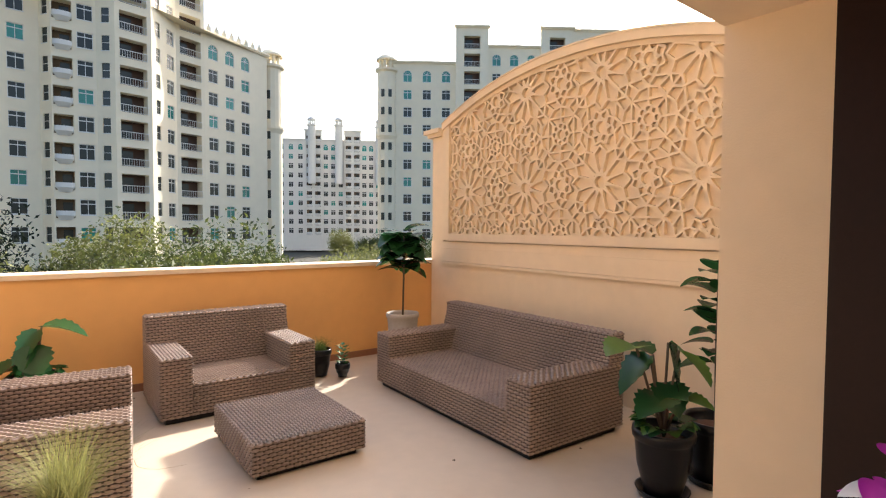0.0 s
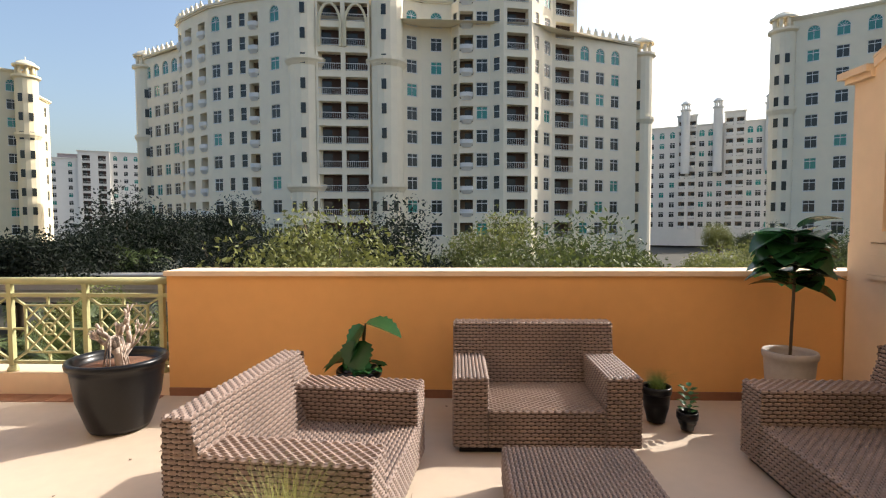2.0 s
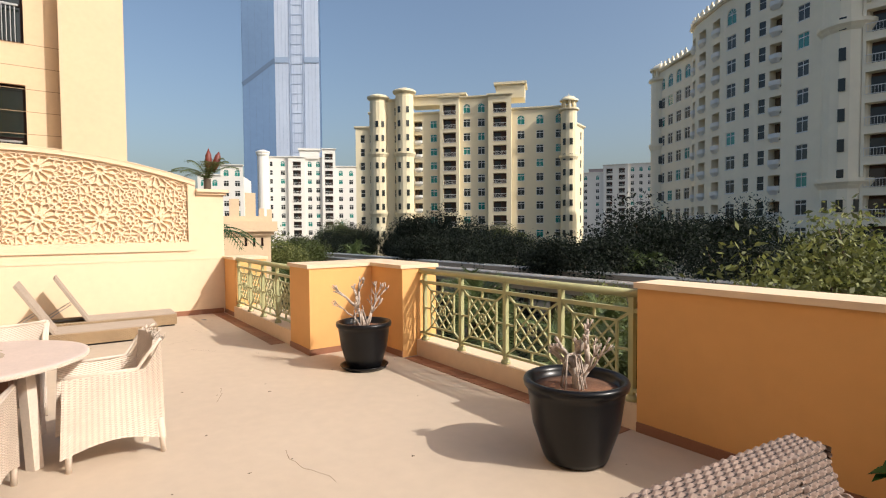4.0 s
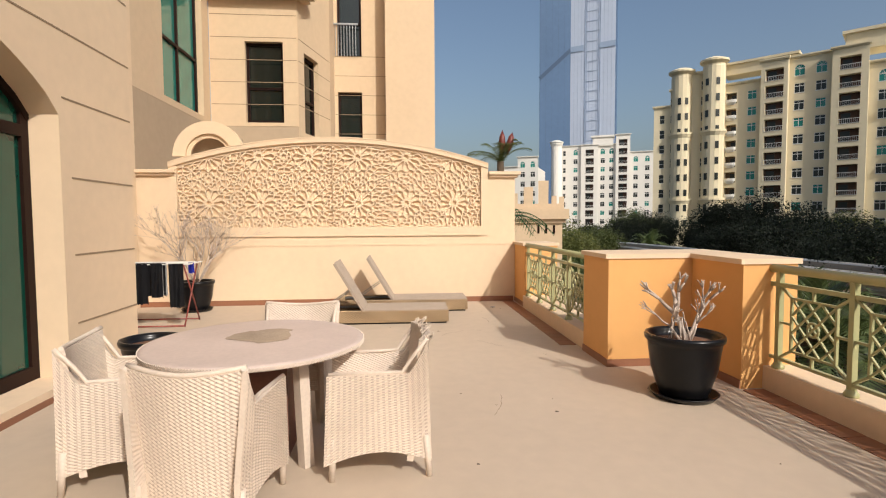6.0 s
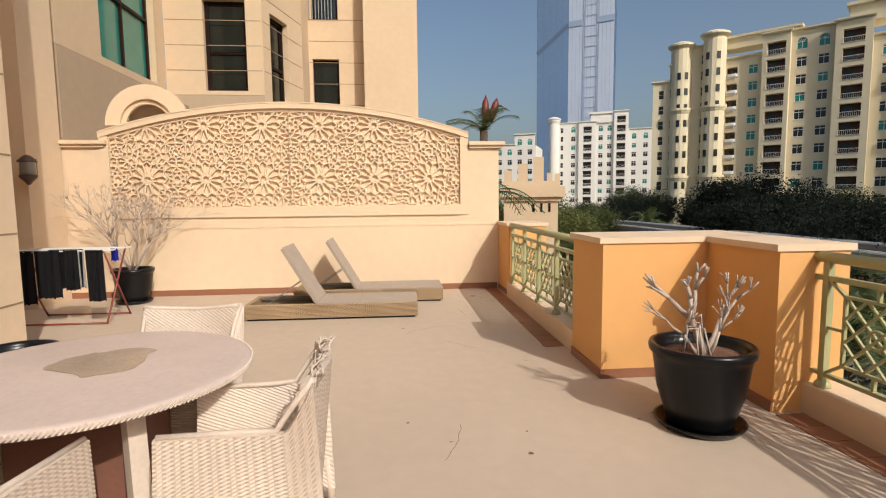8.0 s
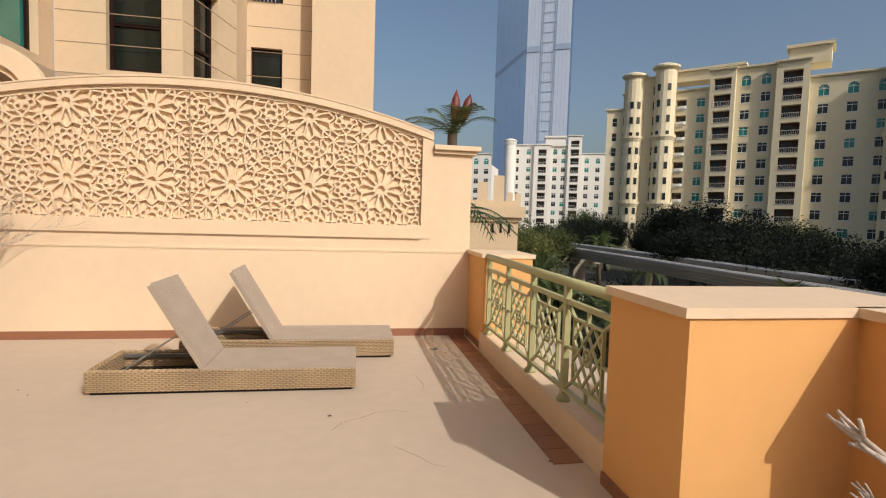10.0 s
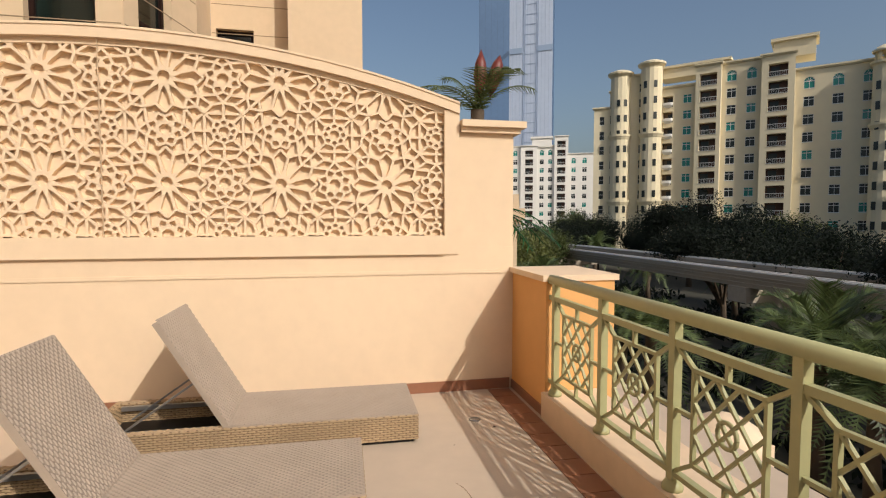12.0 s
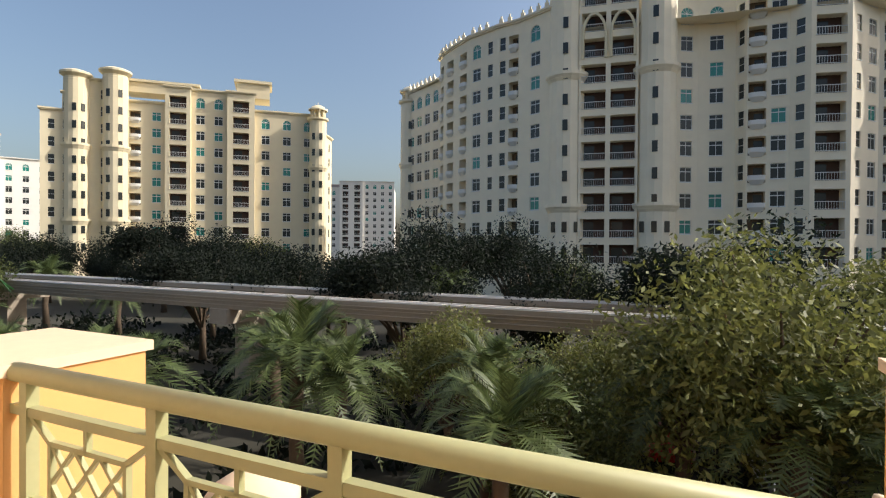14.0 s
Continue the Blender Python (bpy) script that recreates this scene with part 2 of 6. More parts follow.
def pierced(bm, to3, u0, u1, v0, v1, holes, thick, mi=0, back=True):
    """A wall with rectangular openings and their reveals. holes: (u0, u1, v0, v1); to3(u, v, w), w inward."""
    us = sorted({round(k, 4) for k in (u0, u1, *[h[0] for h in holes], *[h[1] for h in holes])})
    vs = sorted({round(k, 4) for k in (v0, v1, *[h[2] for h in holes], *[h[3] for h in holes])})
    us = [u for u in us if u0 - 1e-3 <= u <= u1 + 1e-3]
    vs = [v for v in vs if v0 - 1e-3 <= v <= v1 + 1e-3]
    cache = {}

    def p(u, v, w):
        k = (round(u, 4), round(v, 4), w)
        if k not in cache:
            cache[k] = bm.verts.new(to3(u, v, w))
        return cache[k]

    # rows are joined across where no opening cuts them
    for ya, yb in zip(vs, vs[1:]):
        for xa, xb in zip(us, us[1:]):
            solid = not any(h[0] < (xa + xb) / 2 < h[1] and h[2] < (ya + yb) / 2 < h[3] for h in holes)
            if solid:
                for w in (0, thick) if back else (0,):
                    bm.faces.new((p(xa, ya, w), p(xb, ya, w), p(xb, yb, w), p(xa, yb, w))).material_index = mi
    for a, b, c, d in holes:
        for q in (((a, c), (b, c)), ((b, c), (b, d)), ((b, d), (a, d)), ((a, d), (a, c))):
            (x1, y1), (x2, y2) = q
            vv = [bm.verts.new(to3(x1, y1, 0)), bm.verts.new(to3(x2, y2, 0)), bm.verts.new(to3(x2, y2, thick)), bm.verts.new(to3(x1, y1, thick))]
            bm.faces.new(vv).material_index = mi
    if back:
        for (x1, y1), (x2, y2) in (((u0, v0), (u1, v0)), ((u1, v0), (u1, v1)), ((u1, v1), (u0, v1)), ((u0, v1), (u0, v0))):
            vv = [bm.verts.new(to3(x1, y1, 0)), bm.verts.new(to3(x2, y2, 0)), bm.verts.new(to3(x2, y2, thick)), bm.verts.new(to3(x1, y1, thick))]
            bm.faces.new(vv).material_index = mi


# ---- terrace shell ----
def structure(name, bm, material, label=""):
    return part(name, bm, material, None, label, "structure")


GZ = -8.0
structure("floor", boxes((-14.0, 0.56, -9.0, 0.02, -0.25, 0.0)), FLOOR, "sandy beige sealed terrace floor with faint cracks and dust")
structure("podium", boxes((-14.3, 0.9, -9.2, 0.3, GZ, -0.26), (-40, -14.31, -22, 0.6, GZ, -2.5)), STUCCO_N, "plain cream building base below the terrace")
structure("ground", boxes((-900, 900, -300, 1500, GZ - 0.5, GZ)), GROUND, "bare dark garden soil and paving under trees")


def parapet(name, x0, x1, yi, yo, h, label):
    ob = structure(name, boxes((x0, x1, yi, yo, 0.0, h - 0.045), bevel=0.004), ORANGE, label)
    part("coping", boxes((x0 - 0.015, x1 + 0.015, yi - 0.03, yo + 0.03, h - 0.045, h), bevel=0.012), COPING, ob)
    part("tile_skirting", boxes((x0 + 0.002, x1 - 0.002, yi - 0.012, yi - 0.001, 0.0, 0.075)), TILE, ob)
    if x1 < -9:
        part("tile_skirting", boxes((x1 + 0.001, x1 + 0.012, yi - 0.012, min(yo, -0.2) - 0.012, 0.0, 0.075)), TILE, ob)
    return ob


parapet("wall_parapet", -5.76, 0.56, 0.0, 0.3, 1.15, "ochre rendered parapet wall with a cream coping")
# pillars of the stepped-back part
parapet("wall_pillar", -9.62, -8.84, -0.2, 0.3, 1.13, "ochre rendered parapet pillar with a cream coping")
parapet("wall_box", -10.3, -9.62, -1.07, 0.3, 1.13, "ochre rendered planter box end with a cream coping")
parapet("wall_end_pillar", -13.98, -13.23, -1.02, -0.46, 1.08, "ochre rendered end pillar with a cream coping")
structure("kerb", boxes((-8.84, -5.76, 0.0, 0.3, 0.0, 0.2), bevel=0.01), COPING, "low cream kerb under the railing")
structure("kerb", boxes((-13.23, -10.3, -1.05, -0.6, 0.0, 0.2), bevel=0.01), COPING, "low cream kerb under the railing")


def railing(name, x0, x1, y, n, rest):
    r = thing(name, "sage green metal railing with a lattice and ring pattern", "railing", "railings", pose(0, 0, 0))
    top = 1.05
    bm = bmesh.new()
    tube(bm, [(x0, y, top), (x1, y, top)], 0.036, 12)
    part("handrail", bm, RAIL, r)
    part("mid_rail", boxes((x0, x1, y - 0.018, y + 0.018, 0.90, 0.935)), RAIL, r)
    part("bottom_rail", boxes((x0, x1, y - 0.018, y + 0.018, 0.275, 0.30)), RAIL, r)
    step = (x1 - x0 - 2 * rest) / n
    for i in range(n + 1):
        x = x0 + rest + i * step
        part("post", boxes((x - 0.022, x + 0.022, y - 0.022, y + 0.022, 0.2, 1.03), bevel=0.003), RAIL, r)
        bm = bmesh.new()
        lathe(bm, [(0.0, 0.0), (0.05, 0.0), (0.05, 0.02), (0.03, 0.05), (0.0, 0.05)], 12, (x, y, 0.2))
        part("base_cap", bm, RAIL, r)
    bm = bmesh.new()
    a0, a1, z0, z1, e = 0.14, step - 0.14, 0.38, 0.82, 0.022
    mid, zc = step / 2, 0.6

    def p(u, z):
        return (u, 0, z)
    for q in (((a0, z0), (a0, z1)), ((a1, z0), (a1, z1)), ((a0, z1), (a1, z1)), ((a0, z0), (a1, z0)), ((a0, z1), (0.02, 0.9)), ((a1, z1), (step - 0.02, 0.9)),
              ((a0, z0), (0.02, 0.3)), ((a1, z0), (step - 0.02, 0.3)), ((mid, z1), (mid, 0.9)), ((mid, z0), (mid, 0.3)), ((0.02, zc), (a0, zc)), ((a1, zc), (step - 0.02, zc))):
        bar(bm, p(*q[0]), p(*q[1]), 0.018, e, up=(0, 1, 0))
    w, h = a1 - a0, z1 - z0
    k = 3
    for i in range(-k, k + 1):
        for sgn in (1, -1):
            # diagonal x/w - sgn*z/h = i/k, clipped to the frame
            pts = []
            for u in (0, 1):
                v = sgn * (u - i / k)
                v = v if sgn == 1 else v + 1
                if -1e-6 <= v <= 1 + 1e-6:
                    pts.append((u, v))
            for v in (0, 1):
                u = i / k + sgn * (v if sgn == 1 else v - 1)
                if -1e-6 <= u <= 1 + 1e-6:
                    pts.append((u, v))
            pts = sorted(set((round(a, 4), round(b, 4)) for a, b in pts))
            if len(pts) >= 2 and abs(pts[0][0] - pts[-1][0]) > 0.05:
                (ua, va), (ub, vb) = pts[0], pts[-1]
                bar(bm, p(a0 + ua * w, z0 + va * h), p(a0 + ub * w, z0 + vb * h), 0.014, 0.016, up=(0, 1, 0))
    tube(bm, [(mid + 0.055 * math.cos(t * math.pi / 8), 0, zc + 0.055 * math.sin(t * math.pi / 8)) for t in range(17)], 0.011, 6, cap=False)
    me = None
    for i in range(n):
        if me is None:
            ob = part("lattice", bm, RAIL, r)
            ob.matrix_basis = pose(x0 + rest, y, 0)
            me = ob.data
        else:
            share("lattice", me, r, pose(x0 + rest + i * step, y, 0))
    return r


railing("railing", -13.23, -10.3, -0.98, 4, 0.09)
railing("railing", -8.84, -5.76, 0.07, 4, 0.09)


# ---- ornamental screen walls ----
def rosette_lines():
    """The straps of one square of the pattern: a twelve-petal star, an eight-fold star on two sides and one corner."""
    s, out = 0.43, []

    def pol(r, a, c=(0, 0)):
        return (c[0] + r * math.cos(radians(a)), c[1] + r * math.sin(radians(a)))
    for k in range(12):
        a = 30 * k + 15
        out += [(pol(0.056, a - 15), pol(0.056, a + 15)), (pol(0.056, a - 14), pol(0.118, a)), (pol(0.056, a + 14), pol(0.118, a)), (pol(0.116, a), pol(0.232, a))]
        out += [(pol(0.232, a), pol(0.290, a + 15)), (pol(0.232, a), pol(0.290, a - 15))]
        if k % 3 == 1:
            out += [(pol(0.232, a), pol(0.410, a)), (pol(0.330, a), pol(0.290, a + 15)), (pol(0.330, a), pol(0.290, a - 15))]
    for cx, cy, turn in ((s, 0, 0), (0, s, 90)):
        c = (cx, cy)
        for k in range(8):
            a = 45 * k + 22.5
            out += [(pol(0.058, a, c), pol(0.058, a + 45, c)), (pol(0.058, a, c), pol(0.086, a + 22.5, c)), (pol(0.058, a + 45, c), pol(0.086, a + 22.5, c))]
            out += [(pol(0.086, a + 22.5, c), pol(0.108, a + 22.5, c)), (pol(0.108, a + 22.5, c), pol(0.142, a, c)), (pol(0.108, a + 22.5, c), pol(0.142, a + 45, c))]
        for sx in (-1, 1):
            for sy in (-1, 1):
                def q(x, y):
                    x, y = x * sx, y * sy
                    return (c[0] + x, c[1] + y) if not turn else (c[0] + y, c[1] + x)
                out += [(q(0.054, 0.131), q(0.179, 0.145)), (q(0.054, 0.131), q(0.0, 0.195)), (q(0.0, 0.195), q(0.085, 0.215)), (q(0.085, 0.215), q(0.179, 0.145)), (q(0.085, 0.215), q(0.145, 0.285))]
        for sg in (-1, 1):
            out.append(((c[0], c[1] + sg * 0.195), (c[0], c[1] + sg * 0.285)) if not turn else ((c[0] + sg * 0.195, c[1]), (c[0] + sg * 0.285, c[1])))
    c = (s, s)
    for k in range(8):
        a = 45 * k
        out += [(pol(0.050, a, c), pol(0.050, a + 45, c)), (pol(0.050, a + 22.5, c), pol(0.088, a + 22.5, c))]
        out += [(pol(0.088, a + 22.5, c), pol(0.102, a, c)), (pol(0.088, a + 22.5, c), pol(0.102, a + 45, c)), (pol(0.102, a, c), pol(0.145, a, c))]
    for k in range(4):
        a = 90 * k + 45
        out += [(pol(0.205, a, c), pol(0.205, a + 90, c)), (pol(0.100, a, c), pol(0.205, a, c))]
    return out


ROSE = rosette_lines()


def screen_wall(name, face, sgn, y0, y1, pan0, pan1, z_in, arch, peak, first, step, zc, zstep, foot, band, lip, label):
    """A screen wall along y: its face at x=face, its thickness away by sgn. pan0, pan1: the outer frame; arch: z of the frame's top at its ends."""
    t = 0.3
    yc, half = (pan0 + pan1) / 2, (pan1 - pan0) / 2
    rad = (half ** 2 + (peak - arch) ** 2) / (2 * (peak - arch))

    def top(y):
        return arch + math.sqrt(max(rad ** 2 - (y - yc) ** 2, 0)) - (rad - (peak - arch))

    def at(u, v, w):
        return (face + sgn * w, u, v)
    ob = structure(name, boxes((min(face, face + sgn * t), max(face, face + sgn * t), y0, y1, 0.0, z_in - 0.1)), STUCCO, label)
    # band and lip under the frame
    if band:
        lo, hi = sorted((face - sgn * 0.016, face + sgn * 0.02))
        part("band", boxes((lo, hi, pan0, pan1, lip + 0.03, band), bevel=0.006), STUCCO, ob)
    lo, hi = sorted((face - sgn * (0.008 if sgn < 0 else 0.034), face + sgn * 0.02))
    part("ledge", boxes((lo, hi, y0 if sgn < 0 else pan0, y1 - 0.005 if sgn < 0 else pan1, lip - 0.005, lip + 0.026), bevel=0.008), STUCCO, ob)
    ys = [pan0 + (pan1 - pan0) * k / 24 for k in range(25)]
    bm = bmesh.new()
    extruded(bm, [(pan0, z_in - 0.1)] + [(y, top(y)) for y in ys] + [(pan1, z_in - 0.1)], lambda u, v, w: at(u, v, 0.062 + w), t - 0.062)
    part("backing", bm, STUCCO, ob)
    # raised frame: sides, foot and arch
    fw = 0.13
    lo, hi = sorted((face - sgn * 0.012, face + sgn * 0.05))
    part("frame_side", boxes((lo, hi, pan0, pan0 + fw, z_in - foot, top(pan0 + fw) - 0.11), bevel=0.006), STUCCO, ob)
    part("frame_side", boxes((lo, hi, pan1 - fw, pan1, z_in - foot, top(pan1 - fw) - 0.11), bevel=0.006), STUCCO, ob)
    lo, hi = sorted((face - sgn * 0.03, face + sgn * 0.05))
    part("frame_foot", boxes((lo, hi, pan0 + fw, pan1 - fw, z_in - foot, z_in), bevel=0.006), STUCCO, ob)
    for nm, d0, d1, out in (("frame_arch", 0.012, 0.095, 0.028), ("arch_bead", 0.0, 0.018, 0.036), ("arch_bead", 0.089, 0.14, -0.012)):
        bm = bmesh.new()
        outline = [(y, top(y) - d0) for y in ys] + [(y, top(y) - d1) for y in reversed(ys)]
        a = [bm.verts.new(at(u, v, -out)) for u, v in outline]
        b = [bm.verts.new(at(u, v, 0.07)) for u, v in outline]
        n = len(ys)
        for k in range(n - 1):
            j, i2, j2 = k + 1, 2 * n - 1 - k, 2 * n - 2 - k
            bm.faces.new((a[k], a[j], a[j2], a[i2]))
            bm.faces.new((b[k], b[i2], b[j2], b[j]))
            bm.faces.new((a[k], b[k], b[j], a[j]))
            bm.faces.new((a[i2], a[j2], b[j2], b[i2]))
        bm.faces.new((a[0], a[-1], b[-1], b[0]))
        bm.faces.new((a[n - 1], b[n - 1], b[n], a[n]))
        part(nm, bm, STUCCO, ob)
    # relief
    bm = bmesh.new()
    yl, yh = pan0 + fw, pan1 - fw
    nx = int((yh - yl) / step) + 3
    fy, fz = step / 0.86, zstep / 0.86
    for i in range(-2, nx):
        for j in range(-1, 3):
            cy, cz = first + i * step, zc + j * zstep
            for k, ((ax, az), (bx, bz)) in enumerate(ROSE):
                pa, pb = Vector((cy + ax * fy, cz + az * fz)), Vector((cy + bx * fy, cz + bz * fz))
                # straps run on under the frame and stop in its middle
                for _ in range(6):
                    for p, q in ((pa, pb), (pb, pa)):
                        if p.x < yl - 0.02 or p.x > yh + 0.02 or p.y < z_in - 0.02 or p.y > top(p.x) - 0.125:
                            p.xy = p.lerp(q, 0.25)
                if (pa - pb).length < 0.012 or min(pa.x, pb.x) < yl - 0.03 or max(pa.x, pb.x) > yh + 0.03 or min(pa.y, pb.y) < z_in - 0.03 or max(pa.y - top(pa.x), pb.y - top(pb.x)) > -0.11:
                    continue
                e = face + sgn * (0.040 + 0.00004 * k)
                bar(bm, (e, *pa), (e, *pb), 0.020, 0.050, up=(1, 0, 0))
    part("carved_relief", bm, STUCCO, ob, "interlaced star and petal relief", "stuff")
    return ob


screen_wall("wall_left", -13.98, -1, -7.6, -1.02, -7.03, -1.51, 1.36, 2.49, 2.935, -6.38, 0.85, 1.785, 0.81, 0.16, 0, 1.035, "cream stucco screen wall with a carved star lattice under a shallow arch")
screen_wall("wall_right", 0.25, 1, -4.85, -0.02, -4.28, -0.27, 1.50, 2.90, 3.33, -3.60, 0.95, 2.00, 1.0, 0.09, 1.31, 1.12, "cream stucco screen wall with a carved star lattice under a shallow arch")


def cap_pillar(x0, x1, y0, y1, z, nm="wall_cap_pillar"):
    ob = structure(nm, boxes((x0, x1, y0, y1, 0.0, z - 0.1)), STUCCO, "cream stucco pier with a moulded cornice")
    part("cornice", boxes((x0 - 0.05, x1 + 0.05, y0 - 0.0, y1 + 0.05, z - 0.1, z - 0.055), bevel=0.012), STUCCO, ob)
    part("cornice", boxes((x0 - 0.09, x1 + 0.09, y0 - 0.0, y1 + 0.09, z - 0.055, z), bevel=0.012), STUCCO, ob)
    return ob


structure("wall_left_upper", boxes((-14.28, -13.984, -1.52, -1.06, 1.25, 2.2)), STUCCO, "cream stucco pier beside the carved panel")
cap_pillar(-14.3, -13.99, -1.5, -1.02, 2.34)
cap_pillar(-14.3, -13.99, -8.2, -7.0, 2.36)
cap_pillar(0.255, 0.56, -0.27, -0.03, 2.84)
part("seam", boxes((-13.9835, -13.968, -4.273, -4.269, 1.2, 2.92)), mat("seam", (0.60, 0.45, 0.30), 0.9), None).parent = bpy.data.objects["wall_left"]
sk = structure("skirting", boxes((-13.98, -13.965, -7.6, -1.05, 0.0, 0.09)), TILE, "terracotta tile skirting")


# ---- facades ----
STOREY = 3.6


def plan_map(p0, p1):
    """Lays (along, up, inward) on the wall from p0 to p1, which is seen with p0 on the left."""
    a, b = Vector((*p0, 0)), Vector((*p1, 0))
    d = (b - a).normalized()
    inward = Vector((-d.y, d.x, 0))
    return (lambda u, v, w: a + d * u + inward * w + Vector((0, 0, v))), (b - a).length


def window_mesh(w, h, kind="win"):
    bm = bmesh.new()
    if kind == "win":
        box(bm, 0, w, 0.14, 0.17, 0, h, 1)
        pierced(bm, lambda u, v, k: (u, 0.09 + k, v), 0, w, 0, h, [(a, b, c, d) for a, b in ((0.07, w / 2 - 0.035), (w / 2 + 0.035, w - 0.07)) for c, d in ((0.07, h * 0.68), (h * 0.74, h - 0.07))], 0.05)
        bmesh.ops.remove_doubles(bm, verts=bm.verts, dist=0.001)
        box(bm, -0.06, w + 0.06, -0.06, 0.1, -0.1, 0.002, 0)
    elif kind == "arch":
        box(bm, 0, w, 0.14, 0.17, 0, h, 1)
        r = w / 2
        rim = [(r - r * math.cos(math.pi * i / 10), h - r + r * math.sin(math.pi * i / 10)) for i in range(11)]
        for (xa, ya), (xb, yb) in zip(rim, rim[1:]):
            v = [bm.verts.new(q) for q in ((xa, 0.0, ya), (xb, 0.0, yb), (xb, 0.0, h), (xa, 0.0, h), (xa, 0.13, ya), (xb, 0.13, yb))]
            bm.faces.new(v[:4]).material_index = 3
            bm.faces.new((v[0], v[1], v[5], v[4])).material_index = 3
            bar(bm, (xa, 0.12, ya), (xb, 0.12, yb), 0.09, 0.05, up=(0, 1, 0))
        for i in (2, 4, 6, 8):
            bar(bm, (r, 0.12, h - r), (r - r * math.cos(math.pi * i / 10), 0.12, h - r + r * math.sin(math.pi * i / 10)), 0.05, 0.05, up=(0, 1, 0))
        for x0, x1, z0, z1 in ((0, 0.07, 0, h - r), (w - 0.07, w, 0, h - r), (r - 0.035, r + 0.035, 0, h - r), (0.07, w - 0.07, 0, 0.07), (0, w, h - r - 0.05, h - r + 0.05)):
            box(bm, x0, x1, 0.09, 0.14, z0, z1, 0)
        box(bm, -0.06, w + 0.06, -0.06, 0.1, -0.1, 0.002, 0)
    elif kind == "slit":
        box(bm, 0, w, 0.14, 0.17, 0, h, 1)
        box(bm, 0, w, 0.1, 0.14, h * 0.5, h * 0.5 + 0.07, 0)
        box(bm, -0.05, w + 0.05, -0.05, 0.1, -0.1, 0.002, 0)
    elif kind == "balcony":
        box(bm, 0.0, w, 1.35, 1.4, 0, h, 2)
        box(bm, w * 0.1, w * 0.55, 1.28, 1.34, 0, h * 0.85, 1)
        box(bm, -0.05, w + 0.05, -0.1, -0.02, 0.95, 1.03, 0)
        k = max(4, int(w / 0.3))
        for i in range(k + 1):
            x = w * i / k
            box(bm, x - 0.014, x + 0.014, -0.08, -0.045, 0.08, 0.95, 0)
        box(bm, -0.05, w + 0.05, -0.1, -0.02, 0.04, 0.10, 0)
    elif kind == "bowl":
        box(bm, 0.0, w, 1.35, 1.4, 0, h, 2)
        box(bm, w * 0.4, w * 0.9, 1.28, 1.34, 0, h * 0.85, 1)
        n = 10
        pts = [(w / 2 - w / 2 * math.cos(math.pi * i / n), -0.55 * math.sin(math.pi * i / n) ** 0.7) for i in range(n + 1)]
        for (xa, ya), (xb, yb) in zip(pts, pts[1:]):
            va = [bm.verts.new(q) for q in ((xa, ya, 0.35), (xb, yb, 0.35), (xb, yb, 0.95), (xa, ya, 0.95))]
            bm.faces.new(va).material_index = 0
            xc = w / 2
            vb = [bm.verts.new(q) for q in ((xa, ya, 0.35), (xb, yb, 0.35), (xc + (xb - xc) * 0.6, yb * 0.25, -0.25), (xc + (xa - xc) * 0.6, ya * 0.25, -0.25))]
            bm.faces.new(vb).material_index = 0
    me = bpy.data.meshes.new(kind)
    bmesh.ops.recalc_face_normals(bm, faces=bm.faces)
    bm.to_mesh(me)
    bm.free()
    return me


OPENING = {"w": (1.75, 2.0, 0.8, "win"), "a": (1.8, 2.35, 0.8, "arch"), "n": (1.0, 1.95, 0.85, "slit"), "b": (3.3, 2.65, 0.25, "balcony"), "o": (2.15, 2.45, 0.35, "bowl"), "g": (1.7, 1.9, 0.85, "win"), "d": (3.4, 2.55, 0.25, "balcony")}
CACHE = {}


def opening_mesh(code, frame_m, wall_m):
    """The meshes of an opening: frame or room, glass, and the rail of a balcony."""
    w, h, sill, kind = OPENING[code]
    key = (code, frame_m.name, wall_m.name)
    if key not in CACHE:
        me = window_mesh(w, h, kind)
        open_air = kind in ("balcony", "bowl")
        out = []
        for name, keep in (("opening", (0, 2, 3) if not open_air else (2,)), ("pane", (1,)), ("railing", (0,) if open_air else ())):
            b = bmesh.new()
            b.from_mesh(me)
            bmesh.ops.delete(b, geom=[f for f in b.faces if f.material_index not in keep], context="FACES")
            m2 = None
            if b.faces:
                m2 = bpy.data.meshes.new(name)
                b.to_mesh(m2)
                # balcony backs take the colours that hold the recess shade
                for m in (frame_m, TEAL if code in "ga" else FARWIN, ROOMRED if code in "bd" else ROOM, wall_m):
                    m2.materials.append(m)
            b.free()
            out.append(m2)
        CACHE[key] = out
    return CACHE[key]


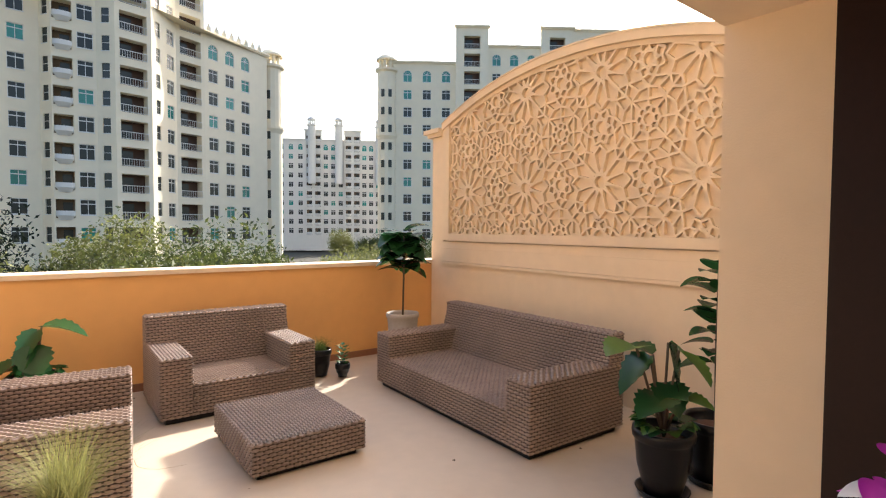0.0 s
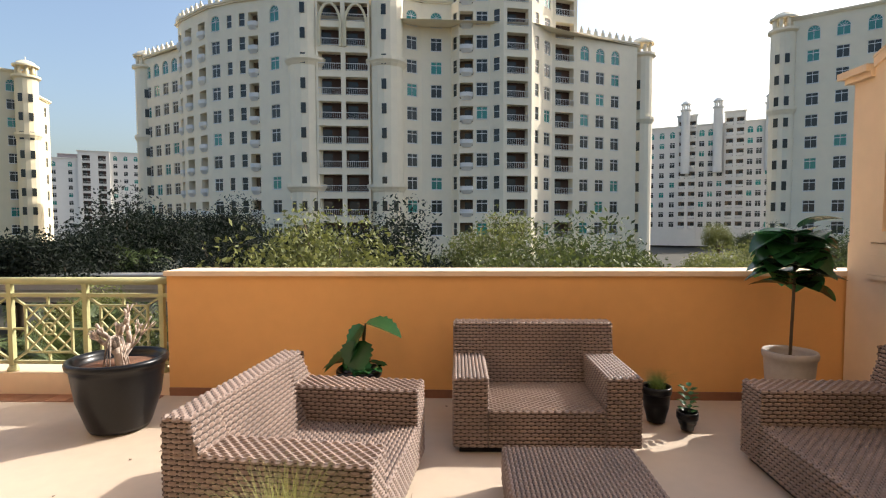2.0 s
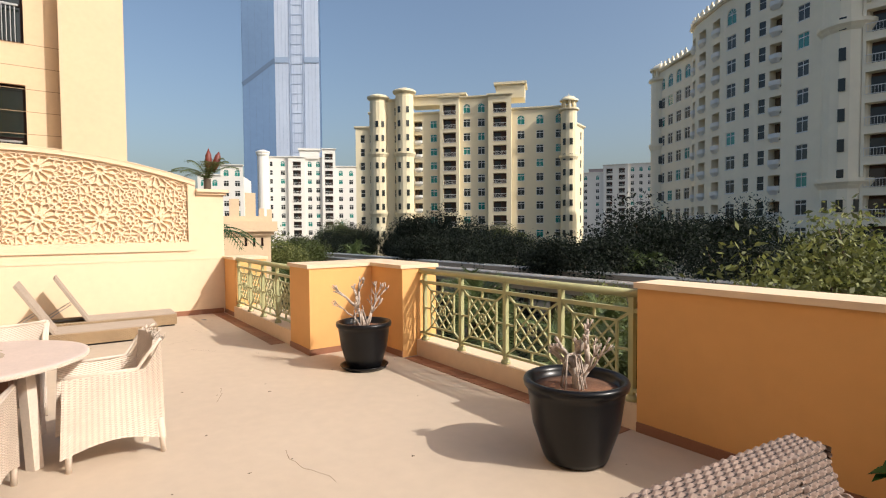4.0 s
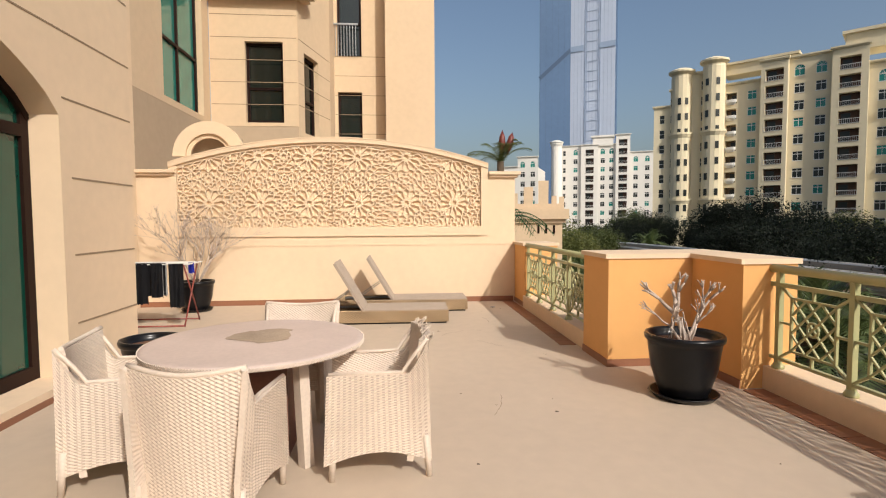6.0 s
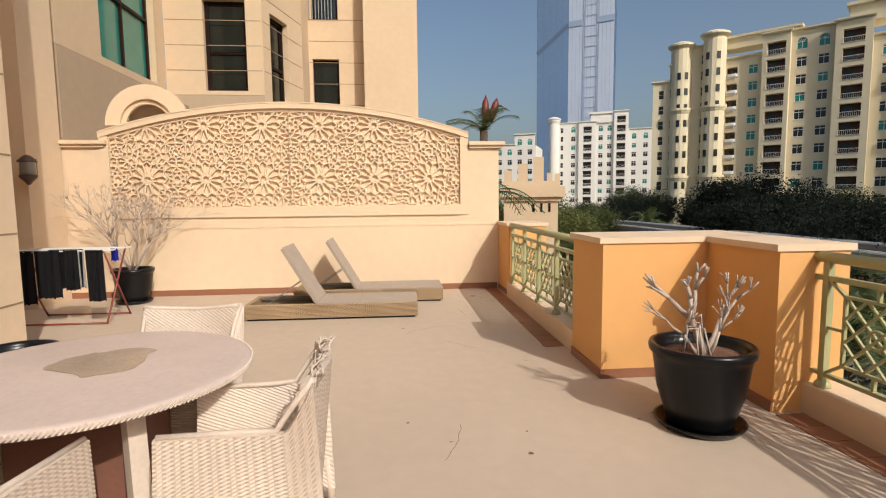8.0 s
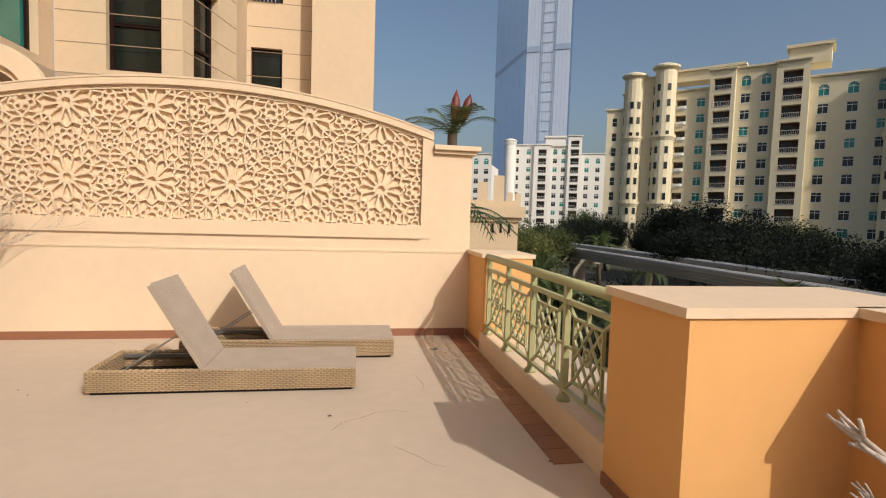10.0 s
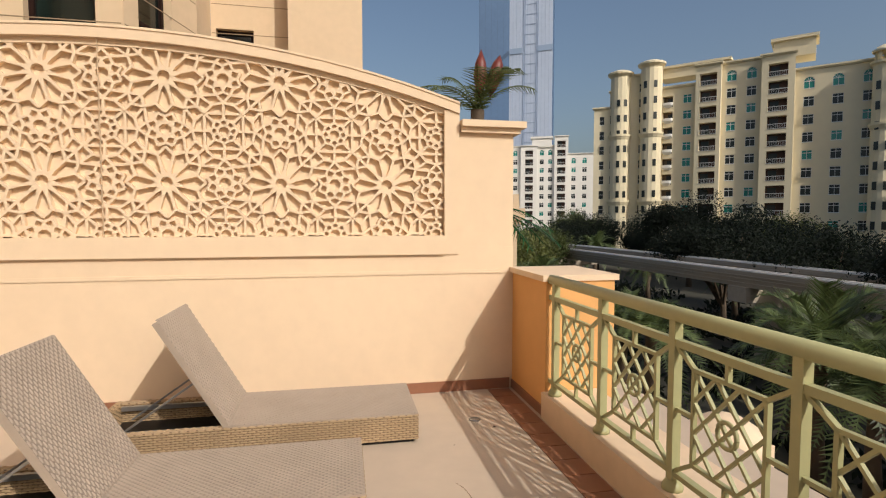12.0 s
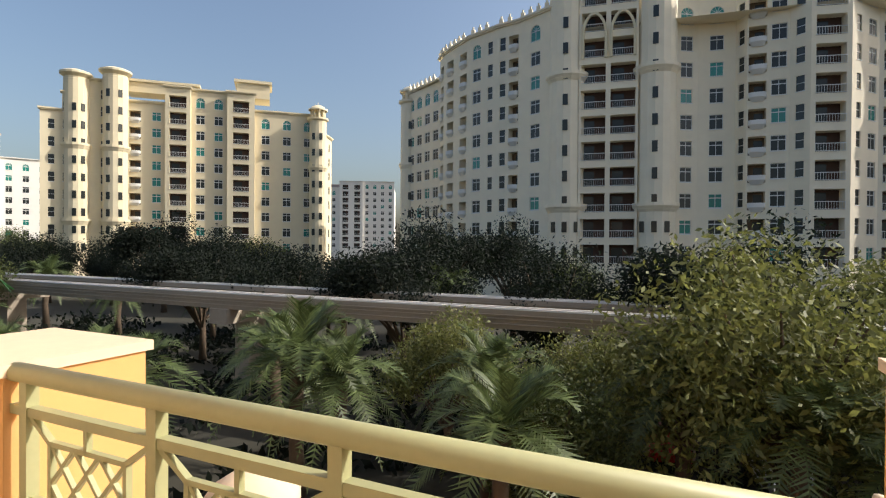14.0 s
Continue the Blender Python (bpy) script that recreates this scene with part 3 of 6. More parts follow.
def facade(owner, p0, p1, codes, z0, floors, m, extra=1.0, arches=False, storey=3.6, crown=True, merlons=False, fm=None, arched=True):
    """One flat stretch of wall with a column of openings for each letter of codes; '-' is a blank."""
    to3, length = plan_map(p0, p1)
    n = max(1, len(codes))
    bay = length / n
    holes, place = [], []
    for f in range(floors):
        for i, c in enumerate(codes):
            if c == "-":
                continue
            cc = c
            if c == "w" and (f * 7 + i * 3 + int(p0[0])) % 5 == 0:
                cc = "g"
            if c == "w" and arched and f == floors - 1:
                cc = "a"
            w, h, sill, kind = OPENING[cc]
            w2 = min(w, bay * 0.86)
            u = bay * (i + 0.5) - w2 / 2
            v = z0 + f * storey + sill * storey / 3.6
            hh = h * storey / 3.6
            holes.append((u, u + w2, v, v + hh))
            place.append((cc, u, v, w2 / w, hh / h, kind))
    bm = bmesh.new()
    zt = z0 + floors * storey + extra
    deep = [h for h, p in zip(holes, place) if p[5] not in ("win", "slit", "arch")]
    # front face with all the openings, then reveals as deep as their kind
    pierced(bm, to3, 0, length, z0 - 6, zt, holes, 0.17, back=False)
    for a, b, c, d in deep:
        for (x1, y1), (x2, y2) in (((a, c), (b, c)), ((b, c), (b, d)), ((b, d), (a, d)), ((a, d), (a, c))):
            bm.faces.new([bm.verts.new(to3(*q)) for q in ((x1, y1, 0.17), (x2, y2, 0.17), (x2, y2, 1.4), (x1, y1, 1.4))])
    bmesh.ops.remove_doubles(bm, verts=bm.verts, dist=0.002)
    wall = part("wall", bm, m, owner)
    if crown:
        bm = bmesh.new()
        for zz, o, h in ((zt - 0.5, 0.25, 0.22), (zt - 0.28, 0.45, 0.3)):
            q = [to3(*k) for k in ((-0.3, 0, -o), (length + 0.3, 0, -o), (length + 0.3, 0, 0.4), (-0.3, 0, 0.4))]
            lo = [bm.verts.new(Vector((a.x, a.y, zz))) for a in q]
            hi = [bm.verts.new(Vector((a.x, a.y, zz + h))) for a in q]
            bm.faces.new(lo)
            bm.faces.new(hi[::-1])
            for i in range(4):
                bm.faces.new((lo[i], lo[(i + 1) % 4], hi[(i + 1) % 4], hi[i]))
        part("cornice", bm, m, owner)
        if merlons:
            bm = bmesh.new()
            for k in range(int(length / 1.5)):
                q = to3(0.75 + k * 1.5, zt, -0.1)
                box(bm, q.x - 0.3, q.x + 0.3, q.y - 0.2, q.y + 0.2, q.z, q.z + 0.7)
                box(bm, q.x - 0.12, q.x + 0.12, q.y - 0.12, q.y + 0.12, q.z + 0.7, q.z + 1.15)
            part("roof_crest", bm, m, owner, "", "stuff")
    a, b = Vector((*p0, 0)), Vector((*p1, 0))
    ang = math.atan2((b - a).y, (b - a).x)
    for cc, u, v, sx, sz, kind in place:
        q = to3(u, v, 0)
        frame_mesh, glass, rail = opening_mesh(cc, fm or WHITE, m)
        win = share("balcony" if kind in ("balcony", "bowl") else "window", frame_mesh, owner,
                    Matrix.Translation(q) @ Matrix.Rotation(ang, 4, "Z") @ Matrix.Diagonal((sx, 1, sz, 1)))
        share("pane", glass, win, Matrix())
        if rail:
            share("railing", rail, win, Matrix())
    return wall


def round_tower(owner, x, y, r, z0, z1, m, cupola=True, bands=(), wins=(), face=-90):
    bm = bmesh.new()
    prof = [(r, z0), *[q for b in bands for q in ((r, b - 0.9), (r * 1.1, b - 0.5), (r * 1.1, b - 0.45), (r * 1.2, b - 0.1), (r * 1.2, b + 0.35), (r, b + 0.36))], (r, z1)]
    if cupola:
        prof += [(r * 1.25, z1 + 0.3), (r * 1.25, z1 + 0.7), (r * 0.9, z1 + 0.8)]
    else:
        prof += [(r * 0.97, z1 + 0.1), (r * 0.97, z1 + 0.5), (r * 1.3, z1 + 1.1), (r * 1.3, z1 + 1.5), (r * 0.9, z1 + 1.9), (r * 0.3, z1 + 2.3)]
    prof += [(0, prof[-1][1])]
    lathe(bm, prof, 16, (x, y, 0))
    for f in bm.faces:
        f.smooth = False
    part("turret", bm, m, owner)
    if cupola:
        bm = bmesh.new()
        tube(bm, [(0, 0, 0), (0, 0, 1.7)], r * 0.16, 6)
        post = bpy.data.meshes.new("column")
        bm.to_mesh(post)
        bm.free()
        post.materials.append(m)
        bm = bmesh.new()
        lathe(bm, [(r * 1.1, 0), (r * 1.15, 0.35), (r * 0.9, 0.5), (r * 0.75, 0.95), (r * 0.35, 1.3), (0.08, 1.4), (0.05, 2.0), (0, 2.0)], 20, (x, y, z1 + 2.4))
        dome = part("cupola", bm, m, owner)
        for k in range(8):
            a = 2 * math.pi * k / 8
            share("column", post, dome, pose(x + r * 0.75 * math.cos(a), y + r * 0.75 * math.sin(a), z1 + 0.7))
    for z, da in wins:
        a = radians(face + da)
        w = part("window", boxes((-0.35, 0.35, -0.08, 0.1, 0, 1.5)), FARWIN, owner)
        w.matrix_basis = pose(x + r * math.cos(a), y + r * math.sin(a), z, 0, 0, math.degrees(a) + 90)


def roof_cap(owner, pts, z, m, up=0.0):
    bm = bmesh.new()
    vs = [bm.verts.new((px, py, z)) for px, py in pts]
    bm.faces.new(vs)
    part("roof", bm, m, owner)


def building(label, name="apartment_building"):
    return thing(name, label, "building", "apartment buildings")


BZ = -1.3
b1 = building("tall cream apartment block with rounded towers, many balconies and green-tinted windows")
chain = [((-62.5, 92.5), (-52.5, 86.5), "wwww", 9), ((-52.5, 86.5), (-50.5, 84.0), "o", 10), ((-50.5, 84), (-43.5, 79), "oo", 10), ((-43.5, 79), (-38, 76.8), "wn", 10), ((-38, 76.8), (-34.2, 76), "no", 10),
         ((-34.2, 76), (-28.5, 73.5), "w", 10), ((-24.6, 73), (-16.8, 74.2), "bb", 12), ((-12.2, 76.5), (-9.4, 78.2), "w", 10), ((-9.4, 78.2), (-4.8, 79), "w", 10), ((-4.8, 79), (-3.6, 77.3), "n", 11), ((-3.6, 77.3), (1.2, 77.5), "ow", 11),
         ((1.2, 77.5), (3.2, 76.2), "n", 12), ((3.2, 76.2), (7.6, 77.3), "d", 12), ((7.6, 77.3), (11.5, 82.0), "nw", 11), ((11.5, 82), (15.8, 83.6), "d", 11), ((15.8, 83.6), (27.5, 89.5), "www-", 9)]
for p0, p1, codes, fl in chain:
    facade(b1, p0, p1, codes, BZ, fl, FAC_A, extra=1.4, merlons=True)
roof_cap(b1, [(-62.5, 92.5), (-43.5, 79), (-24.6, 73), (-16.8, 74.2), (7.6, 77.3), (27.5, 89.5), (20, 120), (-50, 120)], BZ + 9 * STOREY + 0.9, FAC_A)
bm = bmesh.new()
to3, L = plan_map((-24.6, 73), (-16.8, 74.2))
for c in (L * 0.26, L * 0.74):
    pts = [(c - 1.55, 0)] + [(c - 1.55 * math.cos(math.pi * k / 12), 3.6 + 2.6 * math.sin(math.pi * k / 12) ** 1.3) for k in range(13)] + [(c + 1.55, 0)]
    for (ua, va), (ub, vb) in zip(pts, pts[1:]):
        bar(bm, to3(ua, BZ + 28.9 + va, -0.15), to3(ub, BZ + 28.9 + vb, -0.15), 0.35, 0.35, up=(0, 1, 0))
part("arched_surround", bm, FAC_B, b1)
tw = [(BZ + 1.0 + 3.6 * k, 0) for k in range(10)]
tw3 = [(BZ + 1.0 + 3.6 * k, d) for k in (0, 1) for d in (-38, 38)]
round_tower(b1, -26.6, 74.8, 2.6, BZ - 6, BZ + 46, FAC_A, False, (BZ + 8.3, BZ + 27.0), tw + tw3, -84)
round_tower(b1, -14.6, 76.0, 2.6, BZ - 6, BZ + 46, FAC_A, False, (BZ + 8.3, BZ + 27.0), tw + tw3, -90)
round_tower(b1, 29.0, 91.6, 1.9, BZ - 6, BZ + 31.8, FAC_A, True, (BZ + 21,), [(BZ + 1 + 3.6 * k, d) for k in range(8) for d in (-25,)], -100)
round_tower(b1, -62.6, 93.5, 1.9, BZ - 6, BZ + 31.5, FAC_A, True, (BZ + 19,), [(BZ + 1 + 3.6 * k, 0) for k in range(8)], -60)
b2 = building("pale yellow apartment block with a round corner turret and stacked balconies")


def along(p0, p1, cuts):
    """Points on the line from p0 to p1 at fractions, each set forward by its offset."""
    a, b = Vector((*p0, 0)), Vector((*p1, 0))
    d = (b - a).normalized()
    out = Vector((d.y, -d.x, 0))
    return [((a + (b - a) * t + out * o).x, (a + (b - a) * t + out * o).y) for t, o in cuts]


def wing(owner, p0, p1, spec, z0, m, fm=None, storey=3.6):
    """spec: rows of (end fraction, forward offset, codes, floors)."""
    t0, o0 = 0.0, None
    for t1, o, codes, fl in spec:
        a, b = along(p0, p1, ((t0, o), (t1, o)))
        if o0 is not None and abs(o - o0) > 0.3:
            c = along(p0, p1, ((t0, o0),))[0]
            facade(owner, c, a, "-", z0, fl, m, crown=False, extra=1.4, storey=storey)
        facade(owner, a, b, codes, z0, fl, m, extra=1.4, fm=fm, storey=storey)
        t0, o0 = t1, o
    a, b = Vector((*p0, 0)), Vector((*p1, 0))
    d = (b - a).normalized()
    inn = Vector((-d.y, d.x, 0)) * 22
    zt = z0 + min(s[3] for s in spec) * storey + 0.9
    part("core", boxes((0, (b - a).length, 1.6, 22, z0 - 6, zt)), m, owner).matrix_basis = Matrix.Translation(a) @ Matrix.Rotation(math.atan2(d.y, d.x), 4, "Z")


wing(b2, (-117, 69), (-87.5, 96.5), ((0.11, 0, "o", 9), (0.2, 0, "g", 9), (0.32, 1.2, "b", 10), (0.5, 0, "ww", 10), (0.64, 1.2, "b", 10), (0.98, 0, "www", 9)), BZ, FAC_B, storey=3.45)
wing(b2, (-124.5, 57.5), (-118, 67.5), ((0.3, 0, "n", 8), (0.5, 0.6, "nn", 9), (1.0, 0.0, "nn", 10)), BZ, FAC_B, storey=3.45)
facade(b2, (-87.5, 96.5), (-90.2, 104), "nn", BZ, 8, FAC_B, storey=3.45)
part("roof_house", boxes((-3.5, 3.5, 0, 6, 0, 3.3), (-4, 4, -0.5, 6.5, 3.3, 3.9)), FAC_B, b2).matrix_basis = Matrix.Translation((-99, 87, BZ + 35.2)) @ Matrix.Rotation(0.75, 4, "Z")
part("roof_house", boxes((-7, 7, 0, 5, 0, 2.2), (-7.4, 7.4, -0.4, 5.4, 2.2, 2.7)), FAC_B, b2).matrix_basis = Matrix.Translation((-113, 75, BZ + 34.6)) @ Matrix.Rotation(0.75, 4, "Z")
round_tower(b2, -87.3, 95.0, 1.9, BZ - 6, BZ + 30.6, FAC_B, True, (BZ + 20,), [(BZ + 1 + 3.6 * k, d) for k in range(8) for d in (-30, 20)], -52)
round_tower(b2, -117, 67.5, 2.3, BZ - 6, BZ + 36.2, FAC_B, False, (BZ + 7, BZ + 22), [(BZ + 1 + 3.45 * k, d) for k in range(10) for d in (-28, 28)], -40)
round_tower(b2, -121.5, 62.5, 2.2, BZ - 6, BZ + 34.9, FAC_B, False, (BZ + 7, BZ + 22), [(BZ + 1 + 3.45 * k, d) for k in range(9) for d in (0, 40)], -40)

b3 = building("tall white apartment block with teal windows and a round corner turret")
wing(b3, (52.5, 89), (92, 62), ((0.04, 0, "n", 10), (0.29, 0, "www", 10), (0.43, 1.0, "b", 12), (0.66, 0, "www", 11), (0.8, 1.0, "b", 12), (1.0, 0, "ww", 12)), BZ, FAC_A)
round_tower(b3, 52.4, 89.6, 1.9, BZ - 6, BZ + 35.0, FAC_A, True, (BZ + 22,), [(BZ + 1 + 3.6 * k, d) for k in range(9) for d in (-25, 20)], -120)

b4 = building("distant apartment block, pale with haze painted in, with small rooftop domes")
wing(b4, (66, 196), (104, 176), ((0.25, 0, "www", 10), (0.4, 1, "oo", 11), (0.6, 0, "www", 10), (0.75, 1, "oo", 11), (1.0, 0, "wwww", 10)), BZ, FAC_C)
for x, y in ((77, 188), (86, 183), (100, 176)):
    round_tower(b4, x, y, 1.5, BZ + 20, BZ + 42, FAC_C, True)

b5 = building("distant white apartment block with dark balconies")
wing(b5, (-224, 66), (-205, 108), ((0.1, 0, "n", 9), (0.2, 0, "w", 9), (0.35, 1, "b", 9), (0.5, 0, "ww", 9), (0.62, 1, "b", 10), (1.0, 0, "wwww", 8)), BZ, FAC_C)
round_tower(b5, -224, 65, 2.2, BZ - 6, BZ + 34, FAC_C, False, (BZ + 34.4,))
part("roof_house", boxes((-4, 4, 0, 5, 0, 3.4), (-4.6, 4.6, -0.5, 5.5, 3.5, 4.3)), FAC_C, b5).matrix_basis = Matrix.Translation((-216, 82, BZ + 33)) @ Matrix.Rotation(1.15, 4, "Z")

b6 = building("distant white apartment block seen between larger ones")
wing(b6, (-196, 232), (-158, 252), ((0.3, 0, "ww", 9), (0.6, 1, "bb", 10), (1.0, 0, "wwww", 10)), BZ, FAC_C)
b7 = building("distant grey brown tower block with flat roofs")
wing(b7, (-240, 262), (-205, 285), ((0.5, 0, "www", 10), (1.0, 0, "www", 11)), BZ, GREY_FAR)
b8 = building("far white domed apartment block", "apartment_building")
wing(b8, (-205, 36), (-199, 50), ((0.5, 0, "ww", 6), (1.0, 0, "ww", 7)), BZ, FAC_C)


def skyscraper():
    t = thing("glass_tower", "very tall blue glass skyscraper with lit and shaded sides painted in", "building")
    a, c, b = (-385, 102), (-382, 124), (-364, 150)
    # each face takes the colour that has its light painted in
    for nm, p, q, m in (("shaded_face", a, c, TOWER_D), ("lit_face", c, b, TOWER_L)):
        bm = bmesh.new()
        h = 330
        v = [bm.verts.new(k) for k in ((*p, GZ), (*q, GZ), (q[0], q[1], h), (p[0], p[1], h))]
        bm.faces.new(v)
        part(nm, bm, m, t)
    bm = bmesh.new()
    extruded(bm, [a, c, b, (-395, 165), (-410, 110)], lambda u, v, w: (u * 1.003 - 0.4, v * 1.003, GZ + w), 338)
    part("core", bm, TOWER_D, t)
    to3, L = plan_map(c, b)
    bm = bmesh.new()
    for k in range(1, 12):
        bar(bm, to3(L * k / 12, GZ, -0.05), to3(L * k / 12, 330, -0.05), 0.12, 0.12)
    for z in (124, 240):
        bar(bm, to3(0, z, -0.3), to3(L * 0.3, z, -0.3), 0.35, 4.0)
        bar(bm, to3(L * 0.66, z, -0.3), to3(L, z, -0.3), 0.35, 4.0)
    # ladder of light rungs up the middle of the bright face
    for u in (0.32, 0.36, 0.62, 0.66):
        bar(bm, to3(L * u, GZ, -0.25), to3(L * (u + 0.03), 330, -0.25), 0.16, 0.25)
    for k in range(48):
        bar(bm, to3(L * 0.36, 2 + k * 7, -0.25), to3(L * 0.62, 2 + k * 7, -0.25), 0.2, 0.25)
    part("mullions", bm, TOWER_M, t, "", "stuff")
    to3, L = plan_map(a, c)
    bm = bmesh.new()
    bar(bm, to3(0, 104, -0.3), to3(L, 124, -0.3), 0.35, 2.6)
    for u in (0.2, 0.4, 0.6, 0.8):
        bar(bm, to3(L * u, GZ, -0.05), to3(L * u, 330, -0.05), 0.08, 0.05)
    part("brace", bm, TOWER_X, t, "", "stuff")


skyscraper()


# ---- guideway ----
def guideway():
    g = thing("monorail_guideway", "twin concrete monorail beams with a steel walkway on piers", "monorail track")
    pts = [(-150, 16.0), (-95, 19.0), (-60, 20.8), (-28, 21.2), (0, 22.4), (40, 26.5), (90, 34)]
    for off, zt in ((0, -1.5), (3.8, -1.42)):
        for p, q in zip(pts, pts[1:]):
            a, b = Vector((p[0], p[1] + off, zt - 0.45)), Vector((q[0], q[1] + off, zt - 0.45))
            bm = bmesh.new()
            bar(bm, a, b, 0.8, 0.9)
            for dz in (-0.22, 0.02, 0.2):
                bar(bm, a + Vector((0, -0.44, dz)), b + Vector((0, -0.44, dz)), 0.08, 0.05)
            part("beam", bm, CONC, g)
            bm = bmesh.new()
            for dy in (-0.34, 0.34):
                bar(bm, a + Vector((0, dy, 0.49)), b + Vector((0, dy, 0.49)), 0.1, 0.08)
            part("guide_strip", bm, WHITE, g)
    for p, q in zip(pts, pts[1:]):
        bm = bmesh.new()
        bar(bm, (p[0], p[1] + 1.9, -1.75), (q[0], q[1] + 1.9, -1.75), 1.6, 0.08)
        part("walkway", bm, METAL, g)
    for x, y in ((-62, 20.7), (-36, 21.1), (-11, 21.9), (16, 24.1), (42, 26.8), (-90, 19.2)):
        part("pier", boxes((x - 0.6, x + 0.6, y + 1.3, y + 2.7, GZ, -3.3), (x - 0.7, x + 0.7, y - 0.6, y + 4.4, -3.3, -2.4), bevel=0.06), CONC, g)


guideway()


# ---- trees ----
def tree_mesh(seed, h, r, leaf, count, squash=0.8, drop=0.0):
    """A bushy tree: trunk and limbs, and a crown of clumped leaves."""
    rng = random.Random(seed)
    tb = bmesh.new()
    th = h * 0.42
    tube(tb, [(0, 0, 0), (0.1, 0.05, th * 0.5), (0, 0, th)], [h * 0.035, h * 0.028, h * 0.02], 8)
    clumps = []
    for k in range(16):
        a, e = rng.uniform(0, 6.283), rng.uniform(0.05, 1.3)
        d = r * rng.uniform(0.45, 0.95)
        c = Vector((math.cos(a) * math.cos(e) * d, math.sin(a) * math.cos(e) * d, th + (h - th) * 0.35 + math.sin(e) * d * squash))
        clumps.append((c, r * rng.uniform(0.25, 0.5)))
        tube(tb, [(0, 0, th * rng.uniform(0.6, 0.95)), c * 0.5 + Vector((0, 0, th * 0.45)), c], [h * 0.014, h * 0.009, h * 0.003], 5, cap=False)
    t = bpy.data.meshes.new("trunk")
    tb.to_mesh(t)
    tb.free()
    t.materials.append(TRUNK)
    verts, faces = [], []
    for i in range(count):
        c, cr = clumps[rng.randrange(len(clumps))]
        v = Vector((rng.gauss(0, 1), rng.gauss(0, 1), rng.gauss(0, 1))).normalized()
        p = c + v * cr * rng.uniform(0.35, 1.15)
        p.z -= drop * rng.random() * r
        s = leaf * rng.uniform(0.5, 1.3)
        n1 = Vector((rng.uniform(-1, 1), rng.uniform(-1, 1), rng.uniform(-1, 1))).normalized()
        n2 = n1.cross(Vector((rng.uniform(-1, 1), rng.uniform(-1, 1), rng.uniform(-1, 1)))).normalized()
        k = len(verts)
        verts += [p - n1 * s, p - n2 * s * 0.4, p + n1 * s, p + n2 * s * 0.4]
        faces.append((k, k + 1, k + 2, k + 3))
    m = bpy.data.meshes.new("crown")
    m.from_pydata([tuple(v) for v in verts], [], faces)
    return t, m


def palm_mesh(seed, h, fr):
    rng = random.Random(seed)
    tb = bmesh.new()
    tube(tb, [(0, 0, 0), (0.1, 0, h * 0.5), (0, 0.05, h)], [0.26, 0.2, 0.22], 10)
    t = bpy.data.meshes.new("trunk")
    tb.to_mesh(t)
    tb.free()
    t.materials.append(TRUNK)
    verts, faces = [], []
    for k in range(34):
        a = k * 2.4 + rng.uniform(-0.2, 0.2)
        up = rng.uniform(-0.05, 1.35)
        L = fr * rng.uniform(0.85, 1.15)
        prev = None
        side = Vector((-math.sin(a), math.cos(a), 0))
        n = 30
        for i in range(n + 1):
            s = i / n
            rr = L * s * math.cos(up) * (1 - 0.1 * s) + 0.05
            zz = h + L * (math.sin(up) * s - (0.4 + 0.4 * math.cos(up)) * s * s)
            p = Vector((rr * math.cos(a), rr * math.sin(a), zz))
            if prev is not None:
                d = (p - prev).normalized()
                w = fr * 0.19 * math.sin(math.pi * min(s * 0.85 + 0.14, 1)) ** 0.7
                for sg in (-1, 1):
                    tip = prev + side * sg * w * 0.75 + d * w * 0.75 + Vector((0, 0, rng.uniform(-0.05, 0.3) * w))
                    q = len(verts)
                    verts += [prev, prev + d * 0.085, tip]
                    faces.append((q, q + 1, q + 2))
                q = len(verts)
                verts += [prev - side * 0.02, prev + side * 0.02, p + side * 0.012, p - side * 0.012]
                faces.append((q, q + 1, q + 2, q + 3))
            prev = p
    m = bpy.data.meshes.new("crown")
    m.from_pydata([tuple(v) for v in verts], [], faces)
    return t, m


def plant_tree(meshes, mats, label, spots, name="tree", cat="tree"):
    first = {}
    for x, y, s, which, mi in spots:
        if (which, mi) not in first:
            t, c = meshes[which]
            c2 = c.copy()
            c2.materials.append(mats[mi])
            first[which, mi] = (t, c2)
        t, c = first[which, mi]
        ob = thing(name, label[mi] if isinstance(label, (list, tuple)) else label, cat, "garden " + cat + "s", pose(x, y, GZ, 0, 0, (x * 37) % 360) @ Matrix.Scale(s, 4))
        share("trunk", t, ob, Matrix())
        share("crown", c, ob, Matrix())


rt = random.Random(5)
BUSH = [tree_mesh(11, 7.0, 3.6, 0.115, 17000), tree_mesh(12, 8.0, 4.2, 0.12, 19000, 0.7), tree_mesh(13, 7.5, 3.4, 0.105, 17000, 1.0, 0.4), tree_mesh(14, 7.6, 3.6, 0.11, 20000, 0.9, 0.7)]
PALMS = [palm_mesh(21, 3.6, 3.0), palm_mesh(22, 4.4, 3.2)]
spots = []
